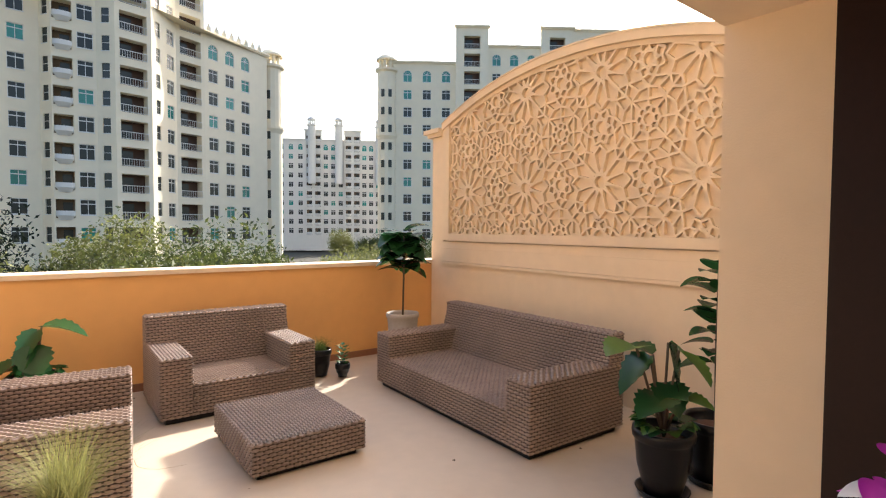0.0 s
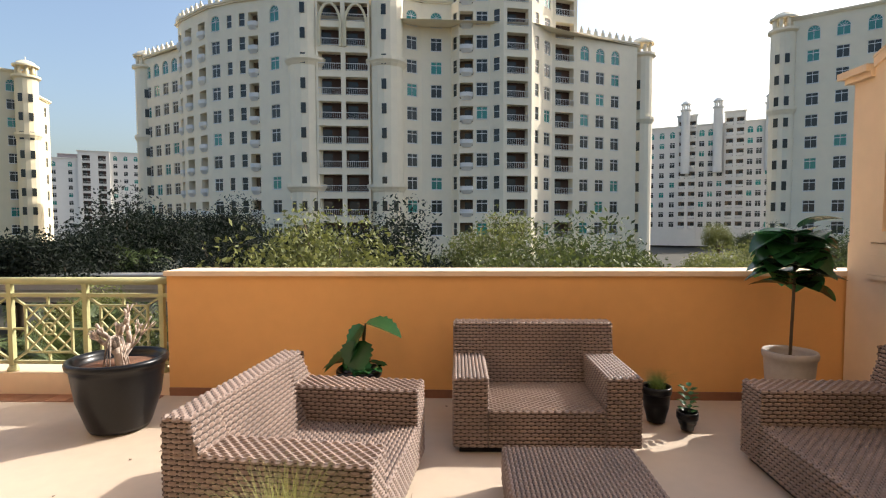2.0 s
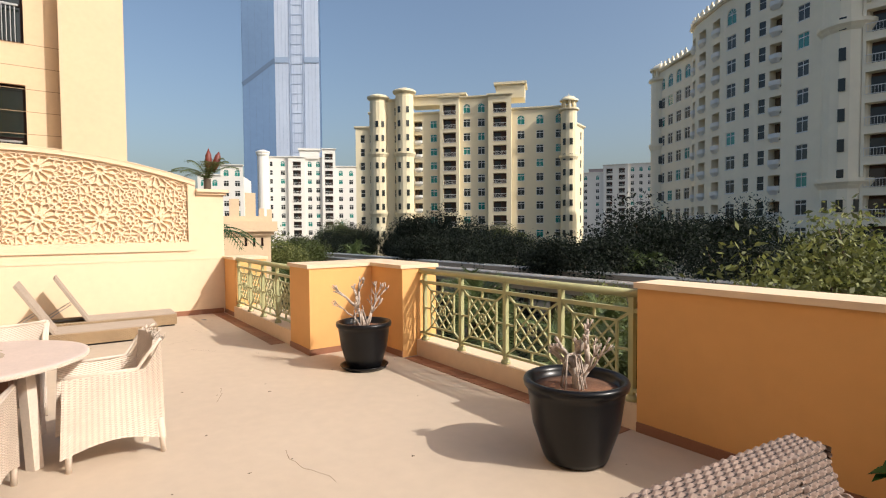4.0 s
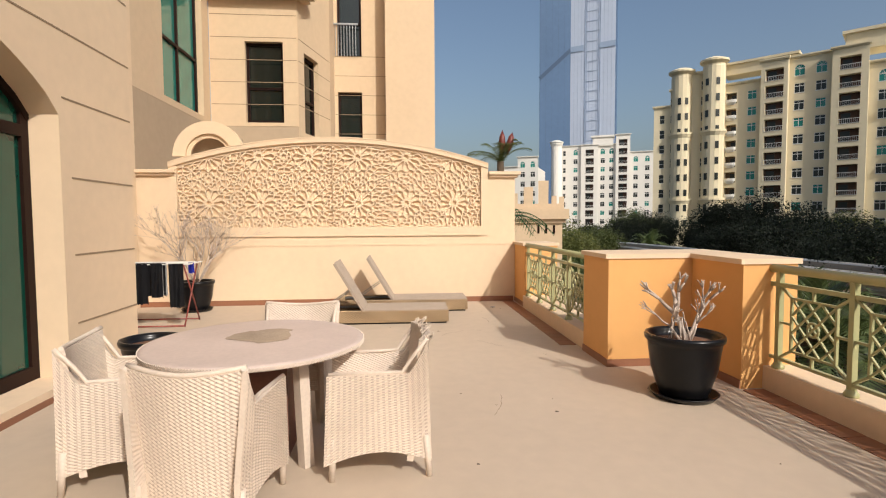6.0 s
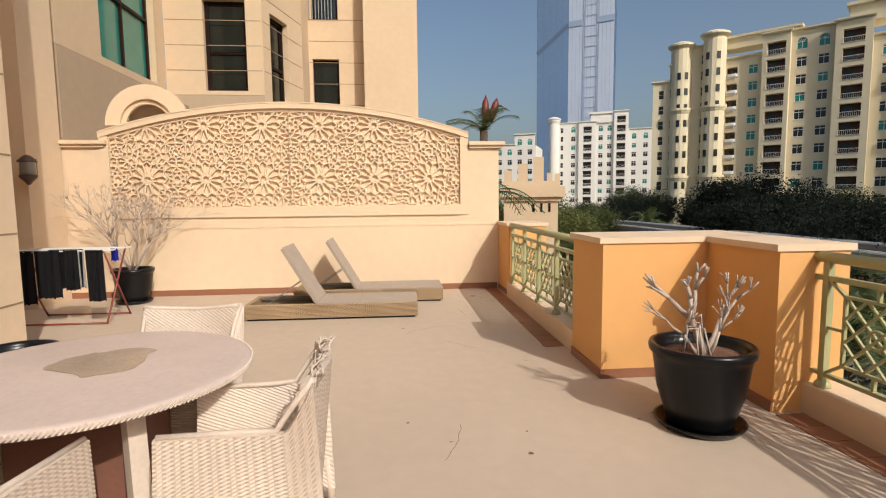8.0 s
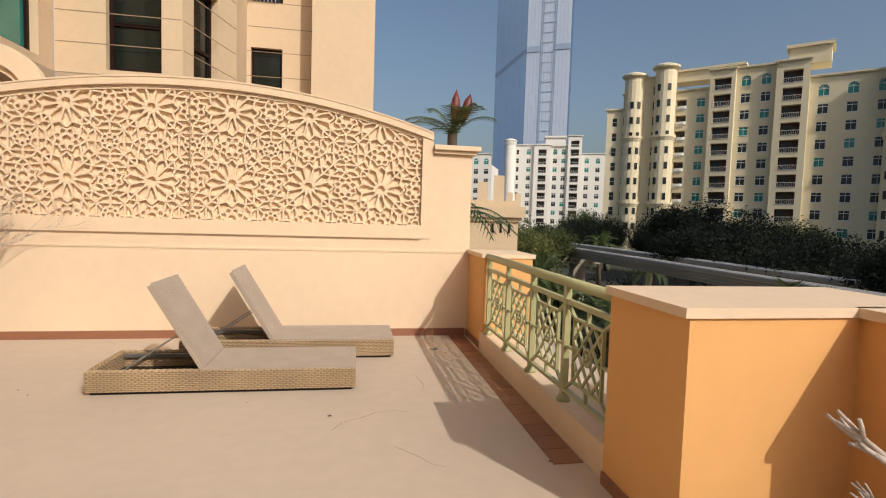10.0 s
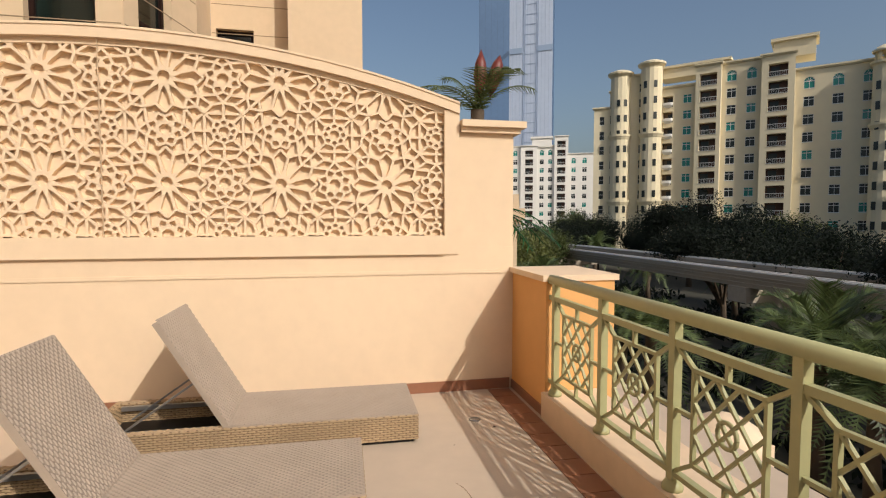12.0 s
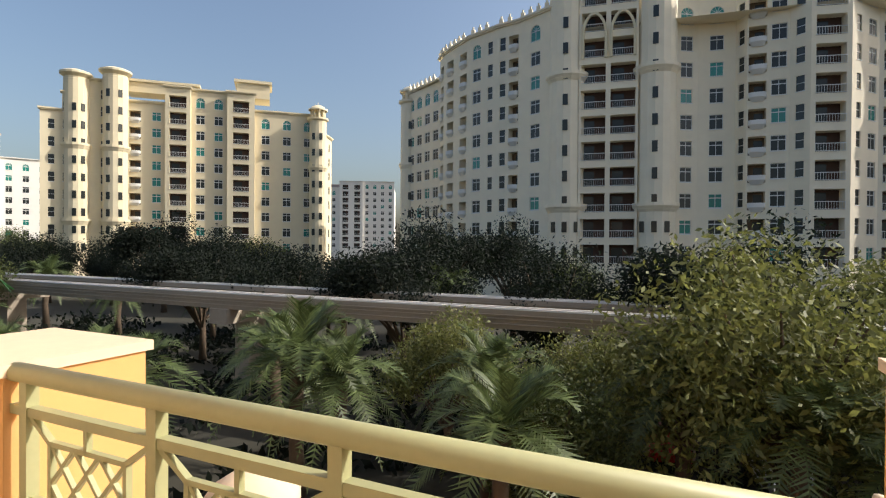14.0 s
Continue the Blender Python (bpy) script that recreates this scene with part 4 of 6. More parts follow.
# the row before the facade
for i in range(34):
    x = -128 + i * 5.4 + rt.uniform(-1.5, 1.5)
    y = 40 + rt.uniform(-5, 9) + (0 if x > -60 else 8)
    # this stretch lies in shade; most trees here take the shade-coloured leaf
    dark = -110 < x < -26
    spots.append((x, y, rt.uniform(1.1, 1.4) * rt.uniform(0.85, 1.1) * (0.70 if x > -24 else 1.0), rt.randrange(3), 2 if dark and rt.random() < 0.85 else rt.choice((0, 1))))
for x, y, s, w, m in ((-1.5, 19.5, 1.0, 2, 0), (-8.2, 15.8, 1.28, 3, 1), (-6.5, 19.5, 1.0, 3, 0), (-14, 20, 0.8, 3, 1), (1.8, 15.5, 1.08, 1, 0), (-1.2, 27, 1.2, 0, 1), (4.5, 26, 1.2, 1, 0), (10, 22, 1.1, 0, 1), (15, 30, 1.15, 2, 1), (22, 27, 1.1, 1, 0), (-14.5, 13, 0.75, 2, 0), (-20, 18, 0.8, 0, 1), (-27, 27, 1.15, 1, 2), (-37, 28, 1.1, 0, 2), (-18, 28, 1.15, 2, 2), (-46, 28, 1.15, 1, 2), (-9, 26, 1.2, 1, 2),
                      (-52, 12, 1.1, 0, 1), (-60, 16, 1.1, 1, 0), (-75, 12, 1.15, 2, 0), (-85, 30, 1.1, 1, 2), (30, 34, 1.1, 0, 0), (38, 40, 1.15, 1, 1), (46, 52, 1.2, 2, 0), (56, 64, 1.2, 0, 1), (64, 80, 1.2, 0, 0), (70, 100, 1.3, 1, 1), (40, 70, 1.2, 1, 0), (52, 110, 1.3, 2, 1), (78, 130, 1.3, 2, 0)):
    spots.append((x, y, s * (0.85 if x > 2 else 1.0), w, m))
plant_tree(BUSH, (TREE_G, TREE_Y, TREE_D), ("dusty green feathery tree with a loose uneven crown", "light green feathery tree with a loose uneven crown", "dense broad tree with its shade painted into near-black leaves"), spots)
palms = []
for i in range(17):
    palms.append((-46 + i * 3.1 + rt.uniform(-1, 1), 13 + rt.uniform(-3.5, 3.5), rt.uniform(1.0, 1.25), rt.randrange(2), 0))
for i in range(16):
    palms.append((-70 + i * 9 + rt.uniform(-2, 2), 32 + rt.uniform(-2, 2), rt.uniform(1.1, 1.35), rt.randrange(2), 0))
plant_tree(PALMS, (PALM,), "date palm with arching grey green fronds", palms, "palm_tree", "palm tree")


# low bushes that fill the garden floor
def undergrowth():
    rng = random.Random(8)
    verts, faces = [], []
    for i in range(26000):
        x, y = rng.uniform(-75, 45), rng.uniform(4, 40)
        n = noise.noise(Vector((x * 0.18, y * 0.18, 3)))
        if n < -0.12:
            continue
        p = Vector((x, y, GZ + abs(n) * 4.5 * rng.random() + 0.1))
        s = rng.uniform(0.15, 0.45)
        n1 = Vector((rng.uniform(-1, 1), rng.uniform(-1, 1), rng.uniform(-1, 1))).normalized()
        n2 = n1.orthogonal().normalized()
        k = len(verts)
        verts += [p - n1 * s, p - n2 * s * 0.4, p + n1 * s, p + n2 * s * 0.4]
        faces.append((k, k + 1, k + 2, k + 3))
    me = bpy.data.meshes.new("undergrowth")
    me.from_pydata([tuple(v) for v in verts], [], faces)
    # the leaf colour carries the shade below the trees
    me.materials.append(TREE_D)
    tagged(new("undergrowth", me), "low shrubs over the garden floor with shade painted into near-black leaves", "shrubs", kind="stuff")


undergrowth()


def garden_pier(x, y, z, s, label):
    t = thing("garden_pier", label, "garden pier", "", pose(x, y, 0, 0, 0, 20))
    part("shaft", boxes((-s, s, -s, s, GZ, z - 0.25), bevel=0.01), COPING, t)
    bm = bmesh.new()
    lathe(bm, [(s * 1.25, 0), (s * 1.25, 0.08), (s * 1.0, 0.2), (s * 0.55, 0.32), (0, 0.38)], 16, (0, 0, z - 0.249))
    part("cap", bm, COPING, t)


garden_pier(-15.4, 2.4, -1.15, 0.42, "cream rendered garden pier with a domed cap")
gw = thing("garden_wall", "low cream garden wall with a flat coping and a short round post", "garden wall", "", pose(-9.0, 5.9, 0, 0, 0, 12))
part("wall", boxes((-0.35, 3.0, -0.25, 0.25, GZ, -1.87)), COPING, gw)
part("coping", boxes((-0.4, 3.05, -0.3, 0.3, -1.87, -1.78), bevel=0.01), COPING, gw)
bm = bmesh.new()
lathe(bm, [(0.075, -1.78), (0.075, -1.55), (0.06, -1.51), (0, -1.49)], 12, (0.25, 0.0, 0.0))
part("post", bm, COPING, gw)


def car(x, y, rz, m, label):
    t = thing("parked_car", label, "car", "parked cars", pose(x, y, GZ, 0, 0, rz))
    bm = bmesh.new()
    prof = [(-2.1, 0.35), (-2.15, 0.75), (-1.9, 0.95), (-1.3, 1.0), (-0.7, 1.42), (0.7, 1.45), (1.4, 1.02), (2.1, 0.85), (2.2, 0.4)]
    extruded(bm, prof, lambda u, v, w: (u, w - 0.85, v), 1.7)
    rounded(bm, 0.08)
    part("body", bm, m, t)
    bm = bmesh.new()
    extruded(bm, [(-1.15, 1.03), (-0.66, 1.36), (0.66, 1.38), (1.22, 1.03)], lambda u, v, w: (u, w - 0.865, v), 1.73)
    part("glasshouse", bm, FARWIN, t)
    for wx in (-1.35, 1.35):
        for wy in (-0.8, 0.8):
            bm = bmesh.new()
            tube(bm, [(wx, wy - 0.1, 0.33), (wx, wy + 0.1, 0.33)], 0.33, 16)
            part("wheel", bm, BLACKPOT, t)


for k, (x, y, m, lb) in enumerate(((-18.5, 7.0, CARRED, "red car parked under the palms"), (-21.8, 8.5, CARWHITE, "white car parked under the palms"), (-15.2, 6.2, CARRED, "red car parked under the palms"), (-7.5, 22, CARWHITE, "white car parked under trees"), (-12.0, 24, CARRED, "red car parked under trees"))):
    car(x, y, 80 + 7 * k, m, lb)


# ---- own building with its arched doors ----
def arch_wall(name, x0, x1, yf, thick, ztop, o0, o1, spring, rise, label, grooves=True):
    """A wall facing +y at y=yf with an arched opening from o0 to o1."""
    bm = bmesh.new()
    n = 20
    arc = [(o0 + (o1 - o0) * k / n, spring + rise * math.sin(math.pi * k / n) ** 0.75) for k in range(n + 1)]
    for w, y in ((0, yf), (1, yf - thick)):
        for q in (((x0, 0), (o0, 0), (o0, spring), (o0, ztop), (x0, ztop)), ((o1, 0), (x1, 0), (x1, ztop), (o1, ztop), (o1, spring))):
            bm.faces.new([bm.verts.new((a, y, b)) for a, b in q])
        for p, q in zip(arc, arc[1:]):
            bm.faces.new([bm.verts.new(k) for k in ((p[0], y, p[1]), (q[0], y, q[1]), (q[0], y, ztop), (p[0], y, ztop))])
    path = [(o0, 0)] + arc + [(o1, 0)]
    for p, q in zip(path, path[1:]):
        bm.faces.new([bm.verts.new(k) for k in ((p[0], yf, p[1]), (q[0], yf, q[1]), (q[0], yf - thick, q[1]), (p[0], yf - thick, p[1]))])
    for xx in (x0, x1):
        bm.faces.new([bm.verts.new(k) for k in ((xx, yf, 0), (xx, yf - thick, 0), (xx, yf - thick, ztop), (xx, yf, ztop))])
    bm.faces.new([bm.verts.new(k) for k in ((x0, yf, ztop), (x1, yf, ztop), (x1, yf - thick, ztop), (x0, yf - thick, ztop))])
    bmesh.ops.remove_doubles(bm, verts=bm.verts, dist=1e-4)
    ob = structure(name, bm, STUCCO, label)
    return ob, arc


wall, arc = arch_wall("wall_house", -10.68, -5.35, -6.05, 0.32, 9.5, -9.45, -6.3, 2.4, 0.62, "cream stucco house wall with shallow horizontal grooves and an arched door opening")
G_DARK = mat("groove", (0.30, 0.21, 0.13), 0.95)
for z in (0.56, 1.18, 1.87, 2.56, 3.14, 3.8, 4.5):
    part("groove", boxes((-10.67, -9.6 if z < 2.5 else -5.4, -6.052, -6.046, z - 0.008, z + 0.008)) if z != 2.56 else boxes((-10.67, -9.5, -6.052, -6.046, z - 0.008, z + 0.008)), G_DARK, wall)
structure("wall_house", boxes((-10.68, -10.36, -8.6, -6.38, 0.0, 9.5)), STUCCO, "cream stucco return wall")
structure("wall_house", boxes((-5.67, -5.35, -6.04, -4.87, 0.0, 9.5)), STUCCO, "cream stucco return wall")
wall2, arc2 = arch_wall("wall_house", -5.34, 0.56, -4.86, 0.32, 9.5, -4.95, -2.07, 2.2, 0.012, "cream stucco house wall with an arched garden door")
structure("wall_back", boxes((-14.3, -10.69, -8.6, -8.3, 0.0, 9.5)), STUCCO, "cream stucco wall of the recess")
structure("wall_back", boxes((-13.95, -13.2, -8.3, -7.55, 0.0, 9.5)), STUCCO, "cream stucco projecting wall beside the screen")
structure("step", boxes((-9.6, -6.1, -6.37, -5.98, 0.0, 0.11), bevel=0.006), COPING, "pale stone door sill")
structure("skirting", boxes((-9.62, -6.08, -5.978, -5.966, 0.0, 0.05)), TILE, "terracotta tile strip under the door sill")
structure("skirting", boxes((-10.68, -5.36, -6.046, -6.03, 0.0, 0.055)), TILE, "terracotta skirting")
# closed interior behind the doors, its dimness put into the colour
structure("wall_interior", boxes((-14.0, 0.3, -14.0, -13.8, 0, 3.2), (0.3, 0.5, -13.8, -5.21, 0, 3.2), (-10.35, -10.15, -13.8, -6.4, 0, 3.2)), DARKROOM, "room walls with the dimness painted into their colour")
structure("ceiling", boxes((-10.3, 0.45, -13.8, -6.4, 3.2, 3.35), (-5.3, 0.45, -6.4, -5.19, 3.2, 3.35)), DARKROOM, "room ceiling with the dimness painted into its colour")


def glazed_door(name, x0, x1, y, arc, sill, cols, transom):
    d = structure(name, boxes((x0, x0 + 0.09, y - 0.06, y, sill, arc[1][1]), bevel=0.004), DARKFRAME, "dark brown framed arched glass doors with green reflecting glass")
    part("frame", boxes((x1 - 0.09, x1, y - 0.06, y, sill, arc[-2][1]), bevel=0.004), DARKFRAME, d)
    part("transom", boxes((x0 + 0.09, x1 - 0.09, y - 0.06, y, transom, transom + 0.1)), DARKFRAME, d)
    part("bottom_rail", boxes((x0 + 0.09, x1 - 0.09, y - 0.06, y, sill, sill + 0.12)), DARKFRAME, d)
    bm = bmesh.new()
    for p, q in zip(arc, arc[1:]):
        bar(bm, (p[0], y - 0.03, p[1] - 0.04), (q[0], y - 0.03, q[1] - 0.04), 0.08, 0.06)
    part("arch_frame", bm, DARKFRAME, d)
    for c in cols:
        part("mullion", boxes((c - 0.06, c + 0.06, y - 0.065, y + 0.005, sill + 0.12, transom)), DARKFRAME, d)
    cuts = [x0 + 0.09, *cols, x1 - 0.09]
    for a, b in zip(cuts, cuts[1:]):
        part("pane", boxes((a, b, y - 0.04, y - 0.03, sill + 0.12, transom)), GLASS, d)
    bm = bmesh.new()
    top = [(p[0], p[1] - 0.02) for p in arc]
    extruded(bm, [(x0 + 0.05, transom + 0.1)] + top + [(x1 - 0.05, transom + 0.1)], lambda u, v, w: (u, y - 0.04 + w, v), 0.01)
    part("pane", bm, GLASS, d)
    return d


glazed_door("door_terrace", -9.45, -6.3, -6.3, arc, 0.11, (-8.62, -7.1), 2.2)
structure("door_frame", boxes((-2.17, -2.05, -5.5, -5.185, 0.0, 2.8), bevel=0.004), DARKFRAME, "dark brown door frame")
structure("door_leaf", boxes((-2.14, -2.08, -6.8, -5.51, 0.0, 2.8), bevel=0.004), DARKFRAME, "dark brown door leaf standing open")

# ---- neighbour's building beyond the screen ----
nb = thing("neighbour_building", "cream stucco apartment house with grooved walls and dark framed windows", "building")


def nwall(x0, y0, x1, y1, z0, z1, holes=(), m=None, thick=0.3, grooves=(), frame_kind="win"):
    to3, L = plan_map((x0, y0), (x1, y1))
    bm = bmesh.new()
    pierced(bm, to3, 0, L, z0, z1, list(holes), thick)
    bmesh.ops.remove_doubles(bm, verts=bm.verts, dist=0.002)
    part("wall", bm, m or STUCCO_N, nb)
    a = math.atan2(y1 - y0, x1 - x0)
    for z in grooves:
        bm = bmesh.new()
        bar(bm, to3(0.02, z, -0.001), to3(L - 0.02, z, -0.001), 0.006, 0.016)
        part("groove", bm, G_DARK, nb)
    for u0, u1, v0, v1 in holes:
        base = Matrix.Translation(to3(u0, v0, 0)) @ Matrix.Rotation(a, 4, "Z")
        w, h = u1 - u0, v1 - v0
        wb = bmesh.new()
        panes = [(a0, a1, c0, c1) for a0, a1 in (((0.07, w / 2 - 0.03), (w / 2 + 0.03, w - 0.07)) if w > 1.2 else ((0.07, w - 0.07),)) for c0, c1 in ((0.07, h * 0.42), (h * 0.42 + 0.06, h - 0.07))]
        pierced(wb, lambda p, q, r: Vector((p, 0.14 + r, q)), 0, w, 0, h, panes, 0.08)
        bmesh.ops.remove_doubles(wb, verts=wb.verts, dist=0.002)
        bmesh.ops.recalc_face_normals(wb, faces=wb.faces)
        win = part("window", wb, DARKFRAME, nb)
        win.matrix_basis = base
        g = part("pane", boxes((0.05, w - 0.05, 0.19, 0.2, 0.05, h - 0.05)), TEAL if w > 2 else NGLASS, win)


# wall facing the garden with the tall teal window
nwall(-14.35, -7.75, -18.3, -7.75, 3.86, 16, [(1.3, 3.5, 4.0, 7.0)], grooves=())
nwall(-14.35, -7.74, -18.3, -7.74, 0, 3.85, m=PLINTH)
nwall(-18.3, -7.74, -18.3, -5.6, 3.86, 16, [(0.85, 1.78, 3.95, 5.95)], grooves=(4.4, 4.95, 5.5, 6.05, 6.6))
nwall(-18.29, -7.72, -18.29, -5.6, 0, 3.85, m=PLINTH)
nwall(-18.31, -5.59, -20.3, -5.05, 0, 16, [(0.35, 1.25, 3.75, 5.8)], grooves=(4.4, 4.95, 5.5, 6.05))
nwall(-20.32, -5.05, -21.49, -5.05, 0, 16)
nwall(-21.5, -5.05, -21.5, -3.0, 0, 16, [(0.1, 0.85, 3.0, 5.5), (0.1, 0.85, 6.6, 9.0)], grooves=(3.6, 4.2, 4.8, 5.4, 6.0, 6.6))
nwall(-20.9, -3.45, -20.9, -1.95, 0, 16)
nwall(-21.21, -1.95, -30, -1.95, 0, 16, [(2.0, 3.0, 3.0, 5.5)])
part("cornice", boxes((-18.6, -18.0, -7.9, -5.3, 7.0, 7.12), (-18.7, -17.9, -8.0, -5.2, 7.12, 7.3)), STUCCO_N, nb)
for z in (3.0, 6.6):
    bm = bmesh.new()
    for k in range(9):
        y = -5.1 + k * 0.09
        box(bm, -21.47, -21.44, y, y + 0.02, z, z + 0.95)
    box(bm, -21.48, -21.43, -5.1, -4.3, z + 0.95, z + 1.0)
    part("balcony_rail", bm, METAL, nb, kind="stuff")
# round-headed niche behind the screen
bm = bmesh.new()
for r0, r1, dx in ((0.40, 0.62, 0.10), (0.33, 0.42, 0.05)):
    for k in range(16):
        a, b = math.pi * k / 16, math.pi * (k + 1) / 16
        q = [(-6.45 - r * math.cos(t), 2.62 + r * math.sin(t)) for r, t in ((r0, a), (r1, a), (r1, b), (r0, b))]
        extruded(bm, q, lambda u, v, w: (-14.36 + dx * w, u, v), 1.0)
part("niche_surround", bm, STUCCO, nb)
part("niche_back", boxes((-14.75, -14.55, -6.9, -6.0, 2.2, 3.0)), PLINTH, nb)
# garden side pavilion seen past the end pier
pv = thing("gate_pavilion", "small cream stucco tower with a stepped cornice in the neighbour's garden", "garden tower", "", pose(-39.1, 6.9, 0, 0, 0, -16))
part("body", boxes((-0.9, 0.9, -2.4, 1.0, GZ, 1.25)), STUCCO_N, pv)
part("cornice", boxes((-1.05, 1.05, -2.6, 1.2, 1.25, 1.5), bevel=0.02), STUCCO_N, pv)
part("cornice", boxes((-1.25, 1.25, -2.8, 1.42, 1.5, 2.15), bevel=0.02), STUCCO_N, pv)
part("parapet", boxes((-1.0, 1.0, -2.5, 1.1, 2.15, 2.5)), STUCCO_N, pv)
for y0, y1, z in ((-2.4, -1.9, 3.2), (-1.5, -0.9, 3.6), (-0.55, 0.1, 4.0), (0.3, 0.62, 3.0), (0.78, 1.1, 2.95)):
    part("merlon", boxes((0.6, 0.98, y0, y1, 2.5, z)), STUCCO_N, pv)
for y in (-0.6, -0.1, 0.4):
    part("drain_slot", boxes((0.9, 0.93, y, y + 0.14, 0.55, 1.1)), DARKFRAME, pv)


# ---- woven furniture ----
def weave(verts, faces, o, u, v, n, strand=0.025, col=0.0135, h=0.008):
    """A woven sheet over the rectangle at o with sides u and v and outward normal n; strands run along u."""
    o, u, v, n = Vector(o), Vector(u), Vector(v), Vector(n)
    nc, nr = max(2, round(u.length / col)), max(1, round(v.length / strand))
    base = len(verts)
    rows = []
    for r in range(nr):
        rows += [(r + 0.09, 0.0, r), (r + 0.32, 1.0, r), (r + 0.68, 1.0, r), (r + 0.91, 0.0, r)]
    for t, k, r in rows:
        for c in range(nc + 1):
            edge = c in (0, nc)
            d = h * (1.0 if (c + 2 * (r % 2)) % 4 in (1, 2) else 0.0) * k - (0.003 if k == 0 else 0) - (0.004 if edge else 0)
            p = o + u * (c / nc) + v * (t / nr) + n * d
            verts.append((p.x, p.y, p.z))
    for i in range(len(rows) - 1):
        for c in range(nc):
            a = base + i * (nc + 1) + c
            # index 1 marks the low faces, whose shade is put into the colour
            faces.append((a, a + 1, a + nc + 2, a + nc + 1, 1 if i % 4 == 3 or (i % 4 != 1 and (c + 2 * ((i // 4) % 2)) % 4 == 3) else 0))


def woven(name, parent, quads, cores, material, label="", gap=None, **kw):
    """A part made of woven sheets laid over plain cores."""
    verts, faces = [], []
    for q in quads:
        weave(verts, faces, *q, **kw)
    bm = bmesh.new()
    vv = [bm.verts.new(p) for p in verts]
    for f in faces:
        bm.faces.new([vv[i] for i in f[:4]]).material_index = f[4] if gap else 0
    for c in cores:
        if len(c) == 6:
            box(bm, *c)
        else:
            extruded(bm, *c)
    me = bpy.data.meshes.new(name)
    bm.to_mesh(me)
    bm.free()
    me.materials.append(material)
    if gap:
        me.materials.append(gap)
    ob = new(name, me)
    ob.parent = parent
    return tagged(ob, label)


def wbox(name, parent, x0, x1, y0, y1, z0, z1, material, skip="", **kw):
    """A woven block."""
    e = 0.006
    X, Y, Z = x1 - x0, y1 - y0, z1 - z0
    q = {"-y": ((x0, y0, z0), (X, 0, 0), (0, 0, Z), (0, -1, 0)), "+y": ((x1, y1, z0), (-X, 0, 0), (0, 0, Z), (0, 1, 0)),
         "-x": ((x0, y1, z0), (0, -Y, 0), (0, 0, Z), (-1, 0, 0)), "+x": ((x1, y0, z0), (0, Y, 0), (0, 0, Z), (1, 0, 0)),
         "+z": ((x0, y0, z1), (X, 0, 0), (0, Y, 0), (0, 0, 1)) if X > Y else ((x1, y0, z1), (0, Y, 0), (-X, 0, 0), (0, 0, 1))}
    return woven(name, parent, [q[k] for k in q if k not in skip.split()], [(x0 + e, x1 - e, y0 + e, y1 - e, z0 + e, z1 - e)], material, **kw)


def lounge_seat(w, d, m, label, cat, arm=0.24, name="wicker_armchair", zt=0.77):
    """A woven seat that faces -y, with its front edge on y=0 and its left side on x=0."""
    t = thing(name, label, cat, "wicker lounge set", m)
    # black slab stands in for the shade in the gap underneath
    part("gap_shade_base", boxes((0.04, w - 0.04, 0.04, d - 0.04, 0.0, 0.05)), BLACKPOT, t)
    wbox("seat", t, arm, w - arm, 0.0, d - 0.25, 0.045, 0.305, WICKER_D, gap=WEAVE_GAP)
    wbox("armrest", t, 0.0, arm - 0.004, 0.0, d, 0.045, 0.53, WICKER_D, gap=WEAVE_GAP)
    wbox("armrest", t, w - arm + 0.004, w, 0.0, d, 0.045, 0.53, WICKER_D, gap=WEAVE_GAP)
    # back: upright outside, leaning inside
    y0, y1, yt = d - 0.27, d, d - 0.12
    L = math.hypot(yt - y0, zt - 0.3)
    n = Vector((0, -(zt - 0.3), yt - y0)).normalized()
    quads = [((arm, y0, 0.3), (w - 2 * arm, 0, 0), (0, yt - y0, zt - 0.3), n),
             ((w, y1, 0.045), (-w, 0, 0), (0, 0, zt - 0.045), (0, 1, 0)),
             ((0, yt, zt), (w, 0, 0), (0, y1 - yt, 0), (0, 0, 1)),
             ((0, y1, 0.53), (0, -(y1 - yt) - 0.03, 0), (0, 0, zt - 0.53), (-1, 0, 0)), ((w, yt - 0.03, 0.53), (0, y1 - yt + 0.03, 0), (0, 0, zt - 0.53), (1, 0, 0)),
             ((0, y0 + (yt - y0) * 0.5, 0.53), (arm, 0, 0), (0, (yt - y0) * 0.5, zt - 0.53), n), ((w - arm, y0 + (yt - y0) * 0.5, 0.53), (arm, 0, 0), (0, (yt - y0) * 0.5, zt - 0.53), n)]
    prof = [(y0 + 0.008, 0.06), (y0 + 0.008, 0.3), (yt + 0.004, zt - 0.008), (y1 - 0.008, zt - 0.008), (y1 - 0.008, 0.06)]
    woven("backrest", t, quads, [(prof, lambda u, v, k: (0.006 + k, u, v), w - 0.012)], WICKER_D, gap=WEAVE_GAP)
    return t


lounge_seat(1.27, 0.86, pose(-3.13, -1.15, 0, 0, 0, 0.5), "dark brown woven wicker armchair with wide flat arms before the parapet", "armchair")
lounge_seat(1.27, 0.99, pose(-3.46, -2.46, 0, 0, 0, 84) , "dark brown woven wicker armchair with wide flat arms facing the ottoman", "armchair", zt=0.70)
lounge_seat(2.14, 1.0, pose(-1.20, -1.13, 0, 0, 0, -91.5), "long dark brown woven wicker sofa against the screen wall", "sofa", name="wicker_sofa")
ot = thing("wicker_ottoman", "low rectangular dark brown woven wicker ottoman", "ottoman", "wicker lounge set", pose(-2.83, -2.48, 0, 0, 0, 0))
